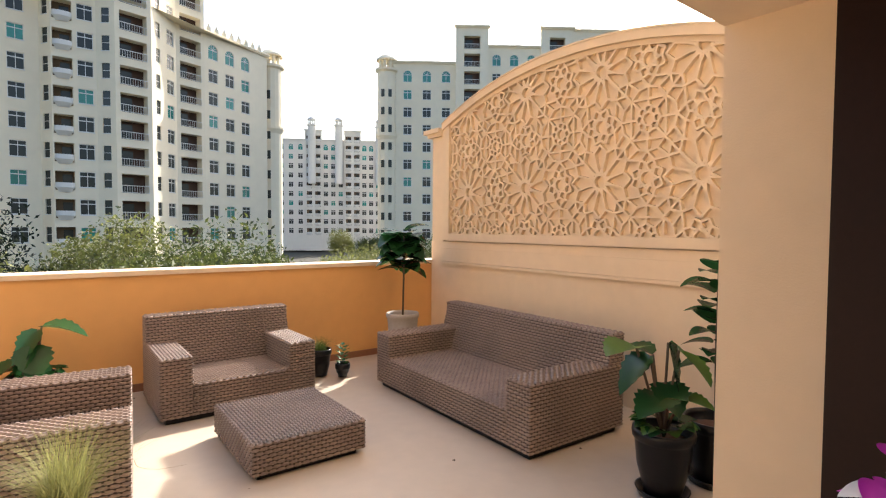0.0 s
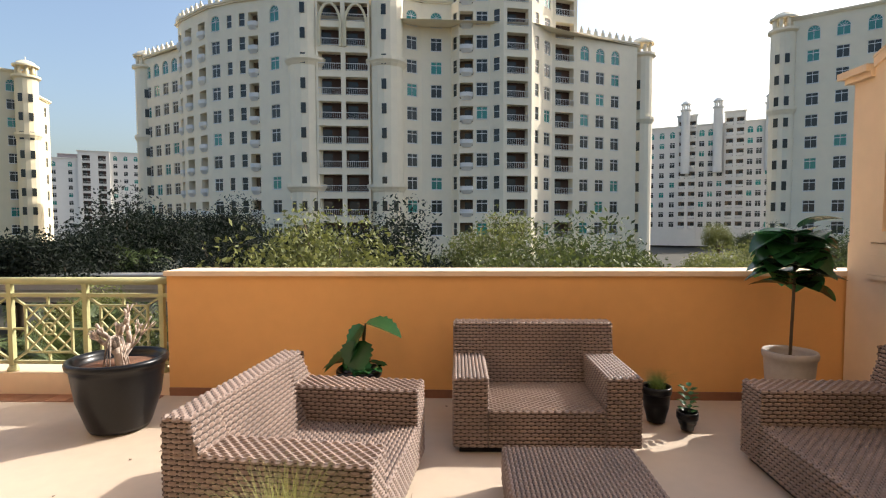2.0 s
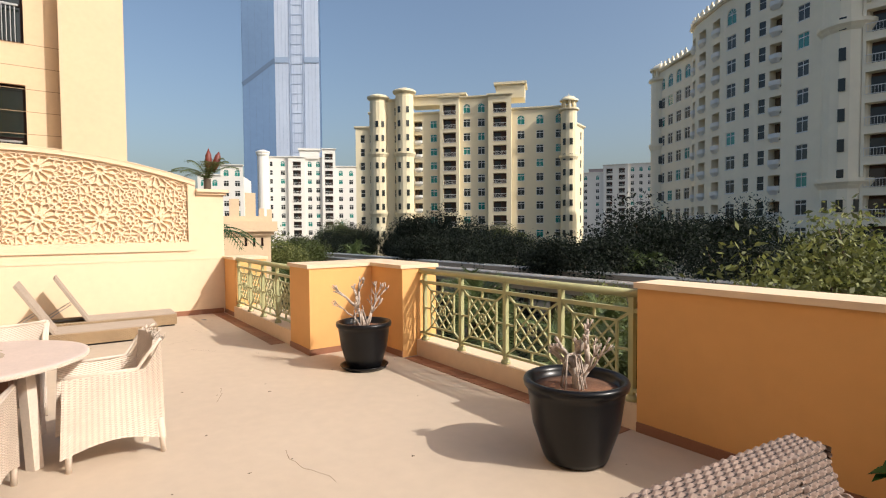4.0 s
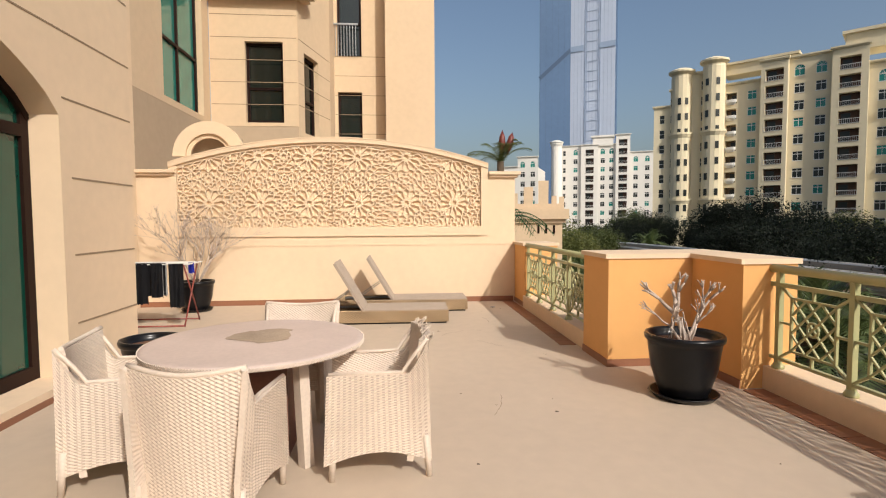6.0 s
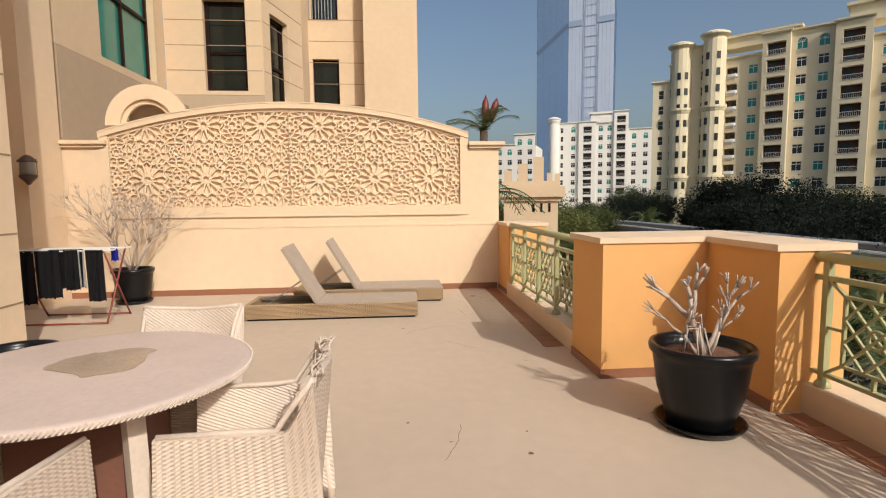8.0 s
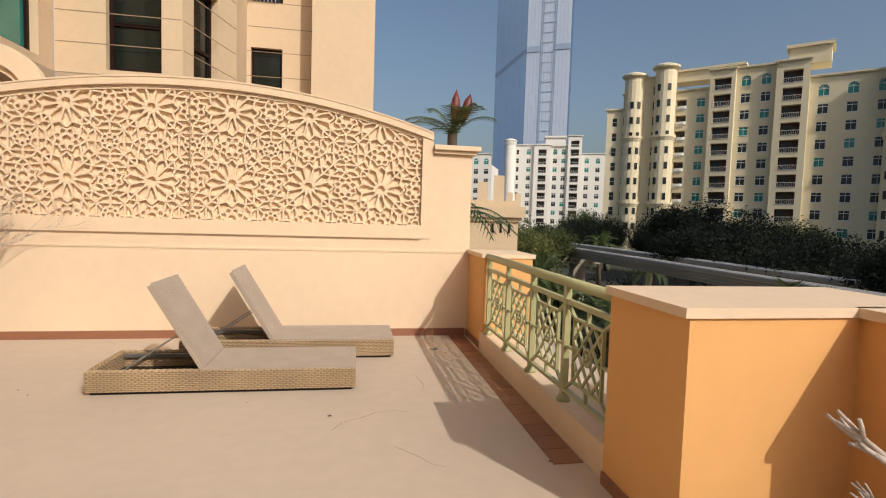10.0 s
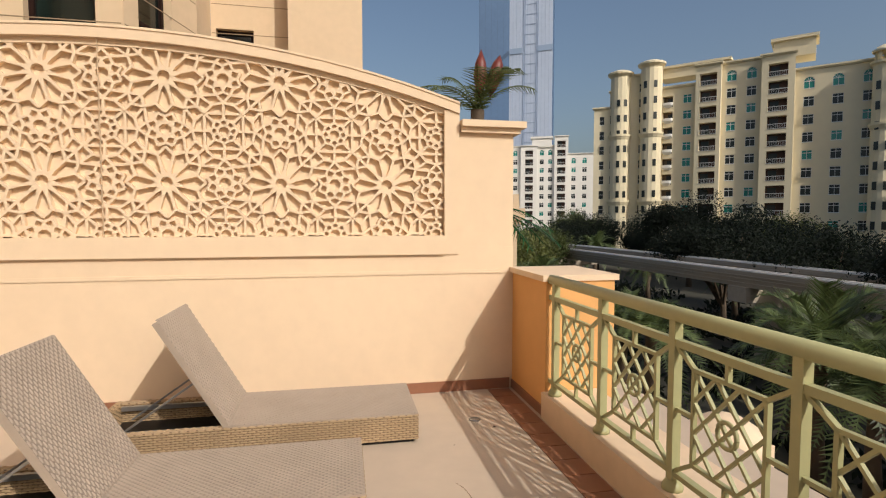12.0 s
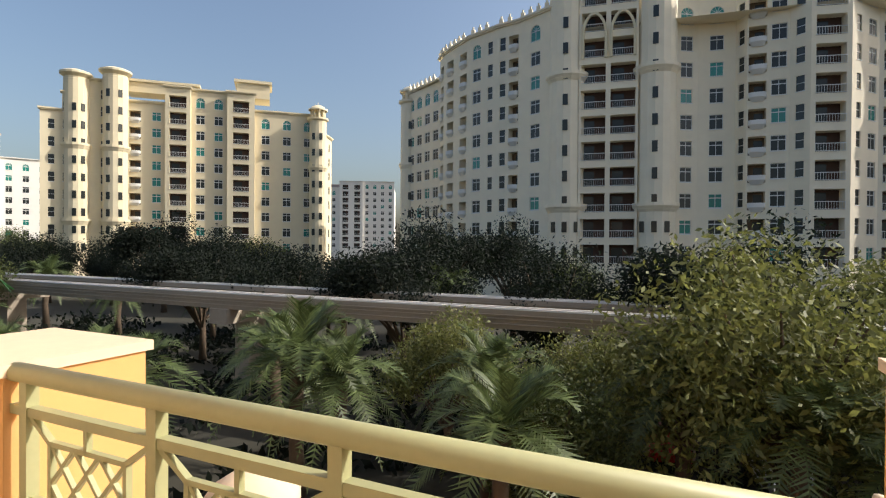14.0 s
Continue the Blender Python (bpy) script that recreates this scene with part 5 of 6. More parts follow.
# black slab for the shaded gap below the ottoman
part("gap_shade_base", boxes((0.04, 0.72, 0.04, 0.86, 0, 0.04)), BLACKPOT, ot)
wbox("body", ot, 0, 0.77, 0, 0.92, 0.035, 0.24, WICKER_D, gap=WEAVE_GAP)


def sun_lounger(m, label):
    t = thing("sun_lounger", label, "sun lounger", "sun loungers", m)
    # local x: width .66, y: from the head at 0 to the foot at 2.05
    w, L, z = 0.66, 2.08, 0.205
    # black slab for the shade below the lounger
    part("gap_shade_base", boxes((0.03, w - 0.03, 0.03, L - 0.03, 0, 0.03)), BLACKPOT, t)
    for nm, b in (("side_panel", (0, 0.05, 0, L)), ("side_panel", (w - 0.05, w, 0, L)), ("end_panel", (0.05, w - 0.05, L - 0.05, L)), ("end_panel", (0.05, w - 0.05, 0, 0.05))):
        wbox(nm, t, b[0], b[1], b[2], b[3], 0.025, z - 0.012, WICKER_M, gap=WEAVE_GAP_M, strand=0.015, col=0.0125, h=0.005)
    # black sheet stands in for the shade inside the open box
    part("inside_shade", boxes((0.05, w - 0.05, 0.05, L - 0.05, 0.03, 0.06)), BLACKPOT, t)
    hy = 0.87
    woven("bed", t, [((w - 0.005, hy, z), (0, L - hy, 0), (-(w - 0.01), 0, 0), (0, 0, 1))], [(0.004, w - 0.004, hy, L - 0.002, z - 0.03, z - 0.001)], SLING, gap=SLING_GAP, strand=0.015, col=0.009, h=0.003)
    a = Vector((0, -0.40, 0.68))
    n = Vector((0, 0.68, 0.40)).normalized()
    b = bmesh.new()
    bar(b, Vector((w / 2, hy, z - 0.015)), Vector((w / 2, hy, z - 0.015)) + a, w - 0.02, 0.035, up=n)
    verts, faces = [], []
    weave(verts, faces, Vector((w - 0.012, hy, z)) + n * 0.0115, a, (-(w - 0.024), 0, 0), n, strand=0.019, col=0.0105, h=0.004)
    vv = [b.verts.new(p) for p in verts]
    for f in faces:
        b.faces.new([vv[i] for i in f[:4]]).material_index = f[4]
    part("backrest", b, (SLING, SLING_GAP), t)
    for x in (0.12, w - 0.12):
        bm = bmesh.new()
        bar(bm, (x, 0.14, 0.1), (x, 0.66, 0.46), 0.02, 0.012)
        part("strut", bm, METAL, t)
    for x in (0.08, w - 0.08):
        part("runner", boxes((x - 0.012, x + 0.012, 0.06, hy, 0.15, 0.18)), METAL, t)
    return t


# headrests point towards -y
sun_lounger(pose(-12.70, -4.50, 0, 0, 0, -1.0), "tan woven sun lounger with its taupe mesh back raised")
sun_lounger(pose(-13.66, -4.10, 0, 0, 0, -0.5), "tan woven sun lounger with raised back beside the screen wall")


def dining_chair(m, label, torn=False):
    """A woven tub chair that faces -y, its centre on the origin."""
    t = thing("dining_chair", label, "chair", "chairs round the table", m @ Matrix.Diagonal((0.97, 0.97, 0.955, 1)))
    w, d = 0.54, 0.54
    kw = dict(strand=0.015, col=0.024, h=0.0035)
    # side shells: from arm height at the front to the back, splaying out towards the floor
    for s in (-1, 1):
        x = s * w / 2
        bm = bmesh.new()
        verts, faces = [], []
        N, M = 36, 60
        for j in range(M + 1):
            for i in range(N + 1):
                f = i / N
                top = 0.64 + 0.2 * max(0, (f - 0.80) / 0.20) ** 1.3
                low = 0.10 + 0.07 * math.sin(math.pi * f)
                z = low + (top - low) * j / M
                y = -d / 2 + d * f + 0.05 * (1 - z / 0.85) * (f - 0.4) * 2 + (0.07 * max(0, f - 0.6) * (z / 0.85))
                bulge = 0.0035 * (1 if (i + j) % 2 else 0)
                verts.append((x + s * (bulge + 0.08 * max(0, z - 0.3) * f), y, z))
        for j in range(M):
            for i in range(N):
                a = j * (N + 1) + i
                faces.append((a, a + 1, a + N + 2, a + N + 1))
        vv = [bm.verts.new(p) for p in verts]
        back = [bm.verts.new((p[0] - s * 0.03, p[1], p[2])) for p in verts]
        for n_, f in enumerate(faces):
            bm.faces.new([vv[i] for i in f]).material_index = 1 if (n_ % N + 2 * (n_ // N)) % 4 == 0 else 0
            bm.faces.new([back[i] for i in reversed(f)])
        ring = [i for i in range(N + 1)] + [j * (N + 1) + N for j in range(1, M + 1)] + [M * (N + 1) + i for i in range(N - 1, -1, -1)] + [j * (N + 1) for j in range(M - 1, 0, -1)]
        for a, b in zip(ring, ring[1:] + ring[:1]):
            bm.faces.new((vv[a], vv[b], back[b], back[a]))
        part("side_panel", bm, (WICKER_L, WICKER_S), t)
        bm = bmesh.new()
        tube(bm, [(x - s * 0.012, -d / 2, 0.645), (x - s * 0.012, d * 0.1, 0.645), (x + s * 0.002, d * 0.29, 0.648), (x + s * 0.006, d * 0.40, 0.74), (x + s * 0.026, d / 2 + 0.03, 0.85)], 0.013, 8)
        part("arm_roll", bm, WICKER_L, t)
    # back
    bm = bmesh.new()
    N, M = 40, 66
    verts = []
    for j in range(M + 1):
        for i in range(N + 1):
            f = i / N
            z = 0.10 + 0.06 * math.sin(math.pi * f) + (0.74 - 0.06 * math.sin(math.pi * f) + (0.0 if torn else -0.03 * math.sin(math.pi * f))) * j / M
            x = (-w / 2 + w * f) * (1 + 0.16 * max(0, z - 0.3))
            y = d / 2 + 0.06 * math.sin(math.pi * f) + 0.10 * (z - 0.4) - 0.03
            verts.append((x, y + 0.0035 * ((i + j) % 2), z))
    vv = [bm.verts.new(p) for p in verts]
    bk = [bm.verts.new((p[0] * 0.96, p[1] - 0.035, p[2])) for p in verts]
    for j in range(M):
        for i in range(N):
            a = j * (N + 1) + i
            bm.faces.new((vv[a], vv[a + 1], vv[a + N + 2], vv[a + N + 1])).material_index = 1 if (i + 2 * j) % 4 == 0 else 0
            bm.faces.new((bk[a + N + 1], bk[a + N + 2], bk[a + 1], bk[a]))
    ring = [i for i in range(N + 1)] + [j * (N + 1) + N for j in range(1, M + 1)] + [M * (N + 1) + i for i in range(N - 1, -1, -1)] + [j * (N + 1) for j in range(M - 1, 0, -1)]
    for a, b in zip(ring, ring[1:] + ring[:1]):
        bm.faces.new((vv[a], vv[b], bk[b], bk[a]))
    part("backrest", bm, (WICKER_L, WICKER_S), t)
    if not torn:
        bm = bmesh.new()
        tube(bm, [((-w / 2 + w * f) * 1.09, d / 2 + 0.06 * math.sin(math.pi * f) - 0.005, 0.85 - 0.03 * math.sin(math.pi * f)) for f in (k / 10 for k in range(11))], 0.014, 8)
        part("top_roll", bm, WICKER_L, t)
    else:
        bm = bmesh.new()
        r = random.Random(4)
        for k in range(26):
            x = r.uniform(-0.27, 0.27)
            p = Vector((x, d / 2 + 0.03, 0.80))
            tube(bm, [p, p + Vector((r.uniform(-0.04, 0.04), r.uniform(-0.02, 0.04), 0.05)), p + Vector((r.uniform(-0.1, 0.1), r.uniform(-0.03, 0.05), r.uniform(0.05, 0.10)))], 0.004, 4)
        part("frayed_edge", bm, WICKER_L, t, "broken loose wicker strands", "stuff")
    woven("seat", t, [((-w / 2 + 0.04, -d / 2, 0.43), (w - 0.08, 0, 0), (0, d - 0.05, 0), (0, 0, 1)), ((-w / 2 + 0.04, -d / 2, 0.25), (w - 0.08, 0, 0), (0, 0, 0.18), (0, -1, 0))],
          [(-w / 2 + 0.04, w / 2 - 0.04, -d / 2 + 0.004, d / 2 - 0.02, 0.26, 0.427)], WICKER_L, **kw)
    for x, y in ((-w / 2 + 0.02, -d / 2 + 0.02), (w / 2 - 0.02, -d / 2 + 0.02), (-w / 2 + 0.01, d / 2 + 0.02), (w / 2 - 0.01, d / 2 + 0.02)):
        bm = bmesh.new()
        tube(bm, [(x, y, 0.26), (x, y + (0.02 if y > 0 else -0.01), 0.0)], [0.024, 0.018], 10)
        part("leg", bm, WICKER_L, t)
    return t


dining_chair(pose(-7.34, -4.09, 0, 0, 0, -99), "pale sun-bleached woven tub chair with its back to the doors")
dining_chair(pose(-7.80, -3.30, 0, 0, 0, 3), "pale woven tub chair with a torn fraying backrest", torn=True)
dining_chair(pose(-7.82, -4.72, 0, 0, 0, 190), "pale sun-bleached woven tub chair beside the glass doors")
dining_chair(pose(-8.70, -3.95, 0, 0, 0, 88), "pale sun-bleached woven tub chair on the far side of the table")

tb = thing("dining_table", "round pale grey wicker-edged dining table with a brown water stain", "dining table", "", pose(-8.12, -4.08, 0) @ Matrix.Diagonal((0.975, 0.975, 0.945, 1)))
bm = bmesh.new()
lathe(bm, [(0, 0.700), (0.67, 0.700), (0.70, 0.705), (0.71, 0.722), (0.70, 0.738), (0.67, 0.742), (0, 0.742)], 64)
part("tabletop", bm, TABLETOP, tb)
bm = bmesh.new()
n = 240
for k in range(n):
    a, b = 2 * math.pi * k / n, 2 * math.pi * (k + 1.6) / n
    bar(bm, (0.709 * math.cos(a), 0.709 * math.sin(a), 0.710), (0.709 * math.cos(b), 0.709 * math.sin(b), 0.734), 0.006, 0.006)
part("woven_edge", bm, WICKER_L, tb)
bm = bmesh.new()
pts = [((0.20 + 0.05 * noise.noise(Vector((math.cos(t), math.sin(t), 1)) * 2.2) + 0.03 * math.sin(3 * t)) * math.cos(t) * 1.0, (0.20 + 0.07 * noise.noise(Vector((math.cos(t), math.sin(t), 5)) * 2.5)) * math.sin(t) * 1.15) for t in (2 * math.pi * k / 40 for k in range(40))]
extruded(bm, pts, lambda u, v, w: (u - 0.1, v, 0.7445 + w), 0.0008)
part("stain", bm, STAIN, tb, "brown dried water stain")
part("pedestal", boxes((-0.24, 0.24, -0.24, 0.24, 0.0, 0.7), bevel=0.01), mat("table_base", (0.20, 0.09, 0.06), 0.6, scale=6, vary=0.2), tb)
for x, y in ((-0.34, -0.34), (0.34, -0.34), (0.34, 0.34), (-0.34, 0.34)):
    bm = bmesh.new()
    bar(bm, (x, y, 0.7), (x * 1.1, y * 1.1, 0.0), 0.07, 0.07)
    part("leg", bm, WICKER_L, tb)


# ---- pots and plants ----
def pot(parent, r, h, m=None, saucer=True):
    bm = bmesh.new()
    lathe(bm, [(0, 0.02), (r * 0.62, 0.02), (r * 0.66, 0.05), (r * 0.86, h * 0.45), (r * 0.95, h * 0.82), (r * 0.97, h - 0.06), (r * 1.03, h - 0.05), (r * 1.05, h - 0.02), (r * 1.02, h), (r * 0.94, h), (r * 0.9, h - 0.03), (r * 0.86, h - 0.08), (0, h - 0.08)], 40)
    part("pot", bm, m or BLACKPOT, parent)
    bm = bmesh.new()
    lathe(bm, [(0, h - 0.072), (r * 0.45, h - 0.05), (r * 0.87, h - 0.07), (r * 0.87, h - 0.078), (0, h - 0.078)], 24)
    part("soil", bm, SOIL, parent)
    if saucer:
        bm = bmesh.new()
        lathe(bm, [(0, 0.0), (r * 0.78, 0.0), (r * 0.88, 0.035), (r * 0.91, 0.045), (r * 0.85, 0.045), (r * 0.74, 0.015), (0, 0.015)], 36)
        part("saucer", bm, m or BLACKPOT, parent)


def branches(bm, p, d, L, r, depth, rng, spread=0.6):
    q = p + d * L
    mid = p.lerp(q, 0.5) + Vector((rng.uniform(-1, 1), rng.uniform(-1, 1), rng.uniform(-0.5, 0.5))) * L * 0.08
    tube(bm, [p, mid, q], [r, r * 0.85, r * 0.68], 7)
    if depth:
        for k in range(rng.choice((2, 3)) if depth > 1 else 3):
            e = (d + Vector((rng.uniform(-1, 1), rng.uniform(-1, 1), rng.uniform(-0.3, 0.8))) * spread).normalized()
            branches(bm, q, e, L * rng.uniform(0.5, 0.75), r * 0.66, depth - 1, rng, spread)


def desert_rose(m, r, h, label, seed, lean, saucer=True):
    t = thing("potted_plant", label, "potted plant", "potted plants", m)
    pot(t, r, h, saucer=saucer)
    rng = random.Random(seed)
    bm = bmesh.new()
    base = Vector((0.02, 0, h - 0.09))
    for d, L, rr in lean:
        branches(bm, base + Vector((rng.uniform(-0.03, 0.03), rng.uniform(-0.03, 0.03), 0)), Vector(d).normalized(), L, rr, 3, rng)
    for k in range(7):
        a = rng.uniform(0, 6.28)
        p = base + Vector((0.0, -0.03, 0.18 + rng.random() * 0.1))
        tube(bm, [p, p + Vector((0.05 * math.cos(a), 0.05 * math.sin(a) - 0.03, 0)), base + Vector((0.09 * math.cos(a), 0.09 * math.sin(a) - 0.05, 0))], 0.006, 5)
    part("stem", bm, BARK, t, "bare pale branching stems")
    return t


desert_rose(pose(-8.72, -0.79, 0), 0.30, 0.53, "glossy black glazed pot with a bare pale branching desert rose", 17,
            (((-0.15, -0.35, 1), 0.26, 0.028), ((-0.1, 0.55, 1), 0.27, 0.018), ((0.1, -0.7, 0.9), 0.2, 0.014), ((0.3, 0.2, 1), 0.2, 0.012)))
desert_rose(pose(-5.72, -0.76, 0), 0.335, 0.56, "black plastic pot with a knotted bare desert rose before the railing", 29,
            (((-0.2, 0.1, 1), 0.16, 0.04), ((0.3, 0.1, 1), 0.2, 0.03), ((-0.4, -0.3, 0.9), 0.16, 0.022), ((0.5, -0.1, 0.7), 0.2, 0.016)), saucer=False)
ep = thing("empty_pot", "empty black plastic plant pot by the house wall", "plant pot", "", pose(-9.64, -5.44, 0))
pot(ep, 0.26, 0.40, saucer=False)

db = thing("potted_bush", "dry leafless twiggy bush in a black pot by the screen wall", "potted plant", "potted plants", pose(-13.52, -6.45, 0))
pot(db, 0.27, 0.50)
rng = random.Random(41)
bm = bmesh.new()
for k in range(17):
    a = rng.uniform(0, 6.28)
    branches(bm, Vector((0, 0, 0.42)), Vector((math.cos(a) * 0.45, math.sin(a) * 0.6, 1)).normalized(), rng.uniform(0.42, 0.62), 0.008, 4, rng, 0.8)
part("stem", bm, BARK, db, "dry pale branching stems")


def leaf_blade(bm, base, tip_dir, L, W, droop=0.25, lobes=0, up=Vector((0, 0, 1)), mi=0):
    """A folded, drooping leaf; lobes cut its edge as on a monstera."""
    d = Vector(tip_dir).normalized()
    s = d.cross(up)
    s = (s if s.length > 0.05 else d.cross(Vector((1, 0, 0)))).normalized()
    u = s.cross(d)
    n = 12
    prev = None
    for i in range(n + 1):
        f = i / n
        wd = W * math.sin(math.pi * (0.04 + 0.96 * f) ** 0.68) ** 0.8 if f < 1 else 0.0
        if lobes and i % 2:
            wd *= 0.84
        c = Vector(base) + d * L * f - Vector((0, 0, 1)) * droop * L * f * f
        row = [bm.verts.new(c - s * wd + u * wd * 0.25), bm.verts.new(c), bm.verts.new(c + s * wd + u * wd * 0.25)]
        if prev:
            for a in (0, 1):
                fc = bm.faces.new((prev[a], prev[a + 1], row[a + 1], row[a]))
                fc.smooth, fc.material_index = True, mi
        prev = row


def leafy(m, label, r, h, potm, leaves, stems, mats=None, name="potted_plant", saucer=True, lobes=0, W=0.5):
    t = thing(name, label, "potted plant", "potted plants", m)
    pot(t, r, h, potm, saucer)
    bm = bmesh.new()
    for p, q, rr in stems:
        tube(bm, [p, (Vector(p) + Vector(q)) / 2 + Vector((0.01, 0.01, 0)), q], rr, 7)
    part("stem", bm, TRUNK, t)
    for i, (b, d, L) in enumerate(leaves):
        bm = bmesh.new()
        leaf_blade(bm, b, d, L, L * W, 0.3, lobes)
        part("leaf", bm, (mats or (LEAF,))[i % len(mats or (LEAF,))], t)
    return t


rng = random.Random(7)
# fiddle-leaf tree in the corner
lv = []
for k in range(40):
    a = k * 2.4
    z = 1.12 + 0.40 * (k / 40) + rng.uniform(-0.04, 0.04)
    lv.append(((0.03 * math.cos(a), 0.03 * math.sin(a), z), (math.cos(a), math.sin(a), rng.uniform(-0.3, 0.7)), rng.uniform(0.24, 0.33)))
leafy(pose(-0.58, -0.62, 0), "small fiddle leaf tree with glossy leaves in a round grey pot", 0.18, 0.60, GREYPOT, lv, [((0, 0, 0.5), (0.02, 0, 1.5), 0.011)], W=0.5)
# monstera by the sofa
mon = [((-0.12, 0.02, 0.84), (-0.5, 0.3, -0.5), 0.24), ((-0.14, 0.10, 0.88), (-0.8, 0.1, 0.15), 0.25), ((-0.05, -0.05, 0.60), (-1, 0.15, -0.05), 0.24), ((0.03, 0.0, 0.90), (0.1, -0.2, -0.9), 0.25), ((0.06, -0.05, 0.86), (0.5, -0.4, -0.5), 0.24), ((0.0, 0.08, 0.82), (-0.2, 0.8, 0.3), 0.22), ((0.02, 0.02, 0.66), (-0.3, -0.5, -0.3), 0.2), ((0.05, -0.08, 0.58), (0.3, -0.9, 0.1), 0.18)]
mst = [((0, 0, 0.35), p, 0.008) for p, d, L in mon]
low = [((0.1 * math.cos(k * 2.4), 0.1 * math.sin(k * 2.4), 0.42 + 0.01 * (k % 4)), (math.cos(k * 2.4), math.sin(k * 2.4), 0.5 - 0.1 * (k % 6)), 0.1) for k in range(22)]
leafy(pose(-0.92, -4.02, 0), "monstera with large split leaves in a black pot beside the sofa", 0.17, 0.40, BLACKPOT, mon + low, mst, (LEAF, LEAF_Y, LEAF), lobes=1, W=0.62)
# tall rubber plant behind it
lv = []
for k in range(26):
    a = k * 2.4
    z = 0.72 + 0.62 * (k / 26)
    lv.append(((0.03 * math.cos(a), 0.03 * math.sin(a), z), (math.cos(a), math.sin(a), rng.uniform(0.0, 0.9)), rng.uniform(0.16, 0.24)))
leafy(pose(-0.50, -4.12, 0), "tall dark rubber plant with broad leaves by the house wall", 0.19, 0.40, BLACKPOT, lv, [((0, 0, 0.33), (0.0, 0, 1.3), 0.012)], W=0.42)
# plant behind the armchair
mon = [((0.06, -0.02, 0.76), (0.9, -0.25, -0.02), 0.32), ((0.04, 0, 0.74), (-0.3, -0.2, -0.5), 0.24), ((0.0, -0.05, 0.62), (0.05, -0.5, -0.8), 0.23), ((0.0, -0.04, 0.60), (-0.4, -0.3, -0.6), 0.2), ((-0.08, 0, 0.50), (-0.8, -0.3, -0.3), 0.22), ((0.02, -0.08, 0.46), (0.2, -0.6, -0.5), 0.16), ((-0.1, -0.02, 0.44), (-0.9, -0.1, 0.0), 0.2)]
mst = [((0, 0, 0.32), p, 0.008) for p, d, L in mon]
low = [((0.12 * math.cos(k * 2.4) + 0.03, 0.12 * math.sin(k * 2.4), 0.40), (math.cos(k * 2.4), math.sin(k * 2.4), 0.6 - 0.1 * (k % 6)), 0.09) for k in range(22)]
leafy(pose(-3.92, -0.42, 0), "monstera with pale split leaves in a dark pot behind the armchair", 0.18, 0.38, BLACKPOT, mon + low, mst, (LEAF,), lobes=1, W=0.6)


def grass_pot(m, label, r, h, n, L, potm, leafm, seed, name="potted_grass"):
    t = thing(name, label, "potted plant", "potted plants", m)
    pot(t, r, h, potm, False)
    rg = random.Random(seed)
    verts, faces = [], []
    for k in range(n):
        a, lean = rg.uniform(0, 6.28), rg.uniform(0.05, 0.75)
        d = Vector((math.cos(a), math.sin(a), 0))
        p = Vector((rg.uniform(-1, 1), rg.uniform(-1, 1), 0)) * r * 0.45 + Vector((0, 0, h - 0.06))
        s = Vector((-d.y, d.x, 0)) * 0.0022
        l = L * rg.uniform(0.6, 1.1)
        prev = None
        for i in range(6):
            f = i / 5
            c = p + d * lean * l * f * f * 1.1 + Vector((0, 0, l * f * (1 - 0.35 * lean * f)))
            verts += [c - s * (1.1 - f), c + s * (1.1 - f)]
            if i:
                q = len(verts)
                faces.append((q - 4, q - 3, q - 1, q - 2))
    me = bpy.data.meshes.new("blades")
    me.from_pydata([tuple(v) for v in verts], [], faces)
    me.materials.append(leafm)
    ob = new("blades", me)
    ob.parent = t
    ob["kind"] = "stuff"
    return t


grass_pot(pose(-3.75, -2.75, 0), "straw-coloured ornamental grass in a black pot behind the armchair", 0.13, 0.22, 900, 0.50, BLACKPOT, GRASSM, 3)
grass_pot(pose(-1.55, -0.55, 0), "dark square pot of short green grass beside the armchair", 0.11, 0.30, 300, 0.2, BLACKPOT, leaf_mat("grass_green", (0.10, 0.14, 0.03)), 4)
bm = bmesh.new()
sp = thing("small_potted_plant", "tiny bush in a small black pot on the floor", "potted plant", "potted plants", pose(-1.38, -0.72, 0))
pot(sp, 0.075, 0.16, saucer=False)
for k in range(26):
    a = k * 2.4
    b2m = bmesh.new()
    leaf_blade(b2m, (0.03 * math.cos(a), 0.03 * math.sin(a), 0.15 + 0.008 * k), (math.cos(a), math.sin(a), 0.6), 0.06, 0.02)
    part("leaf", b2m, LEAF, sp)
bm.free()

# palm behind the end pier
ph = thing("palm_sapling", "young palm with dark red flower bracts behind the end pier", "palm tree", "", pose(-14.85, -1.11, 0.12))
bm = bmesh.new()
tube(bm, [(0, 0, GZ), (0, 0, 2.5)], 0.07, 8)
part("trunk", bm, TRUNK, ph)
rg = random.Random(9)
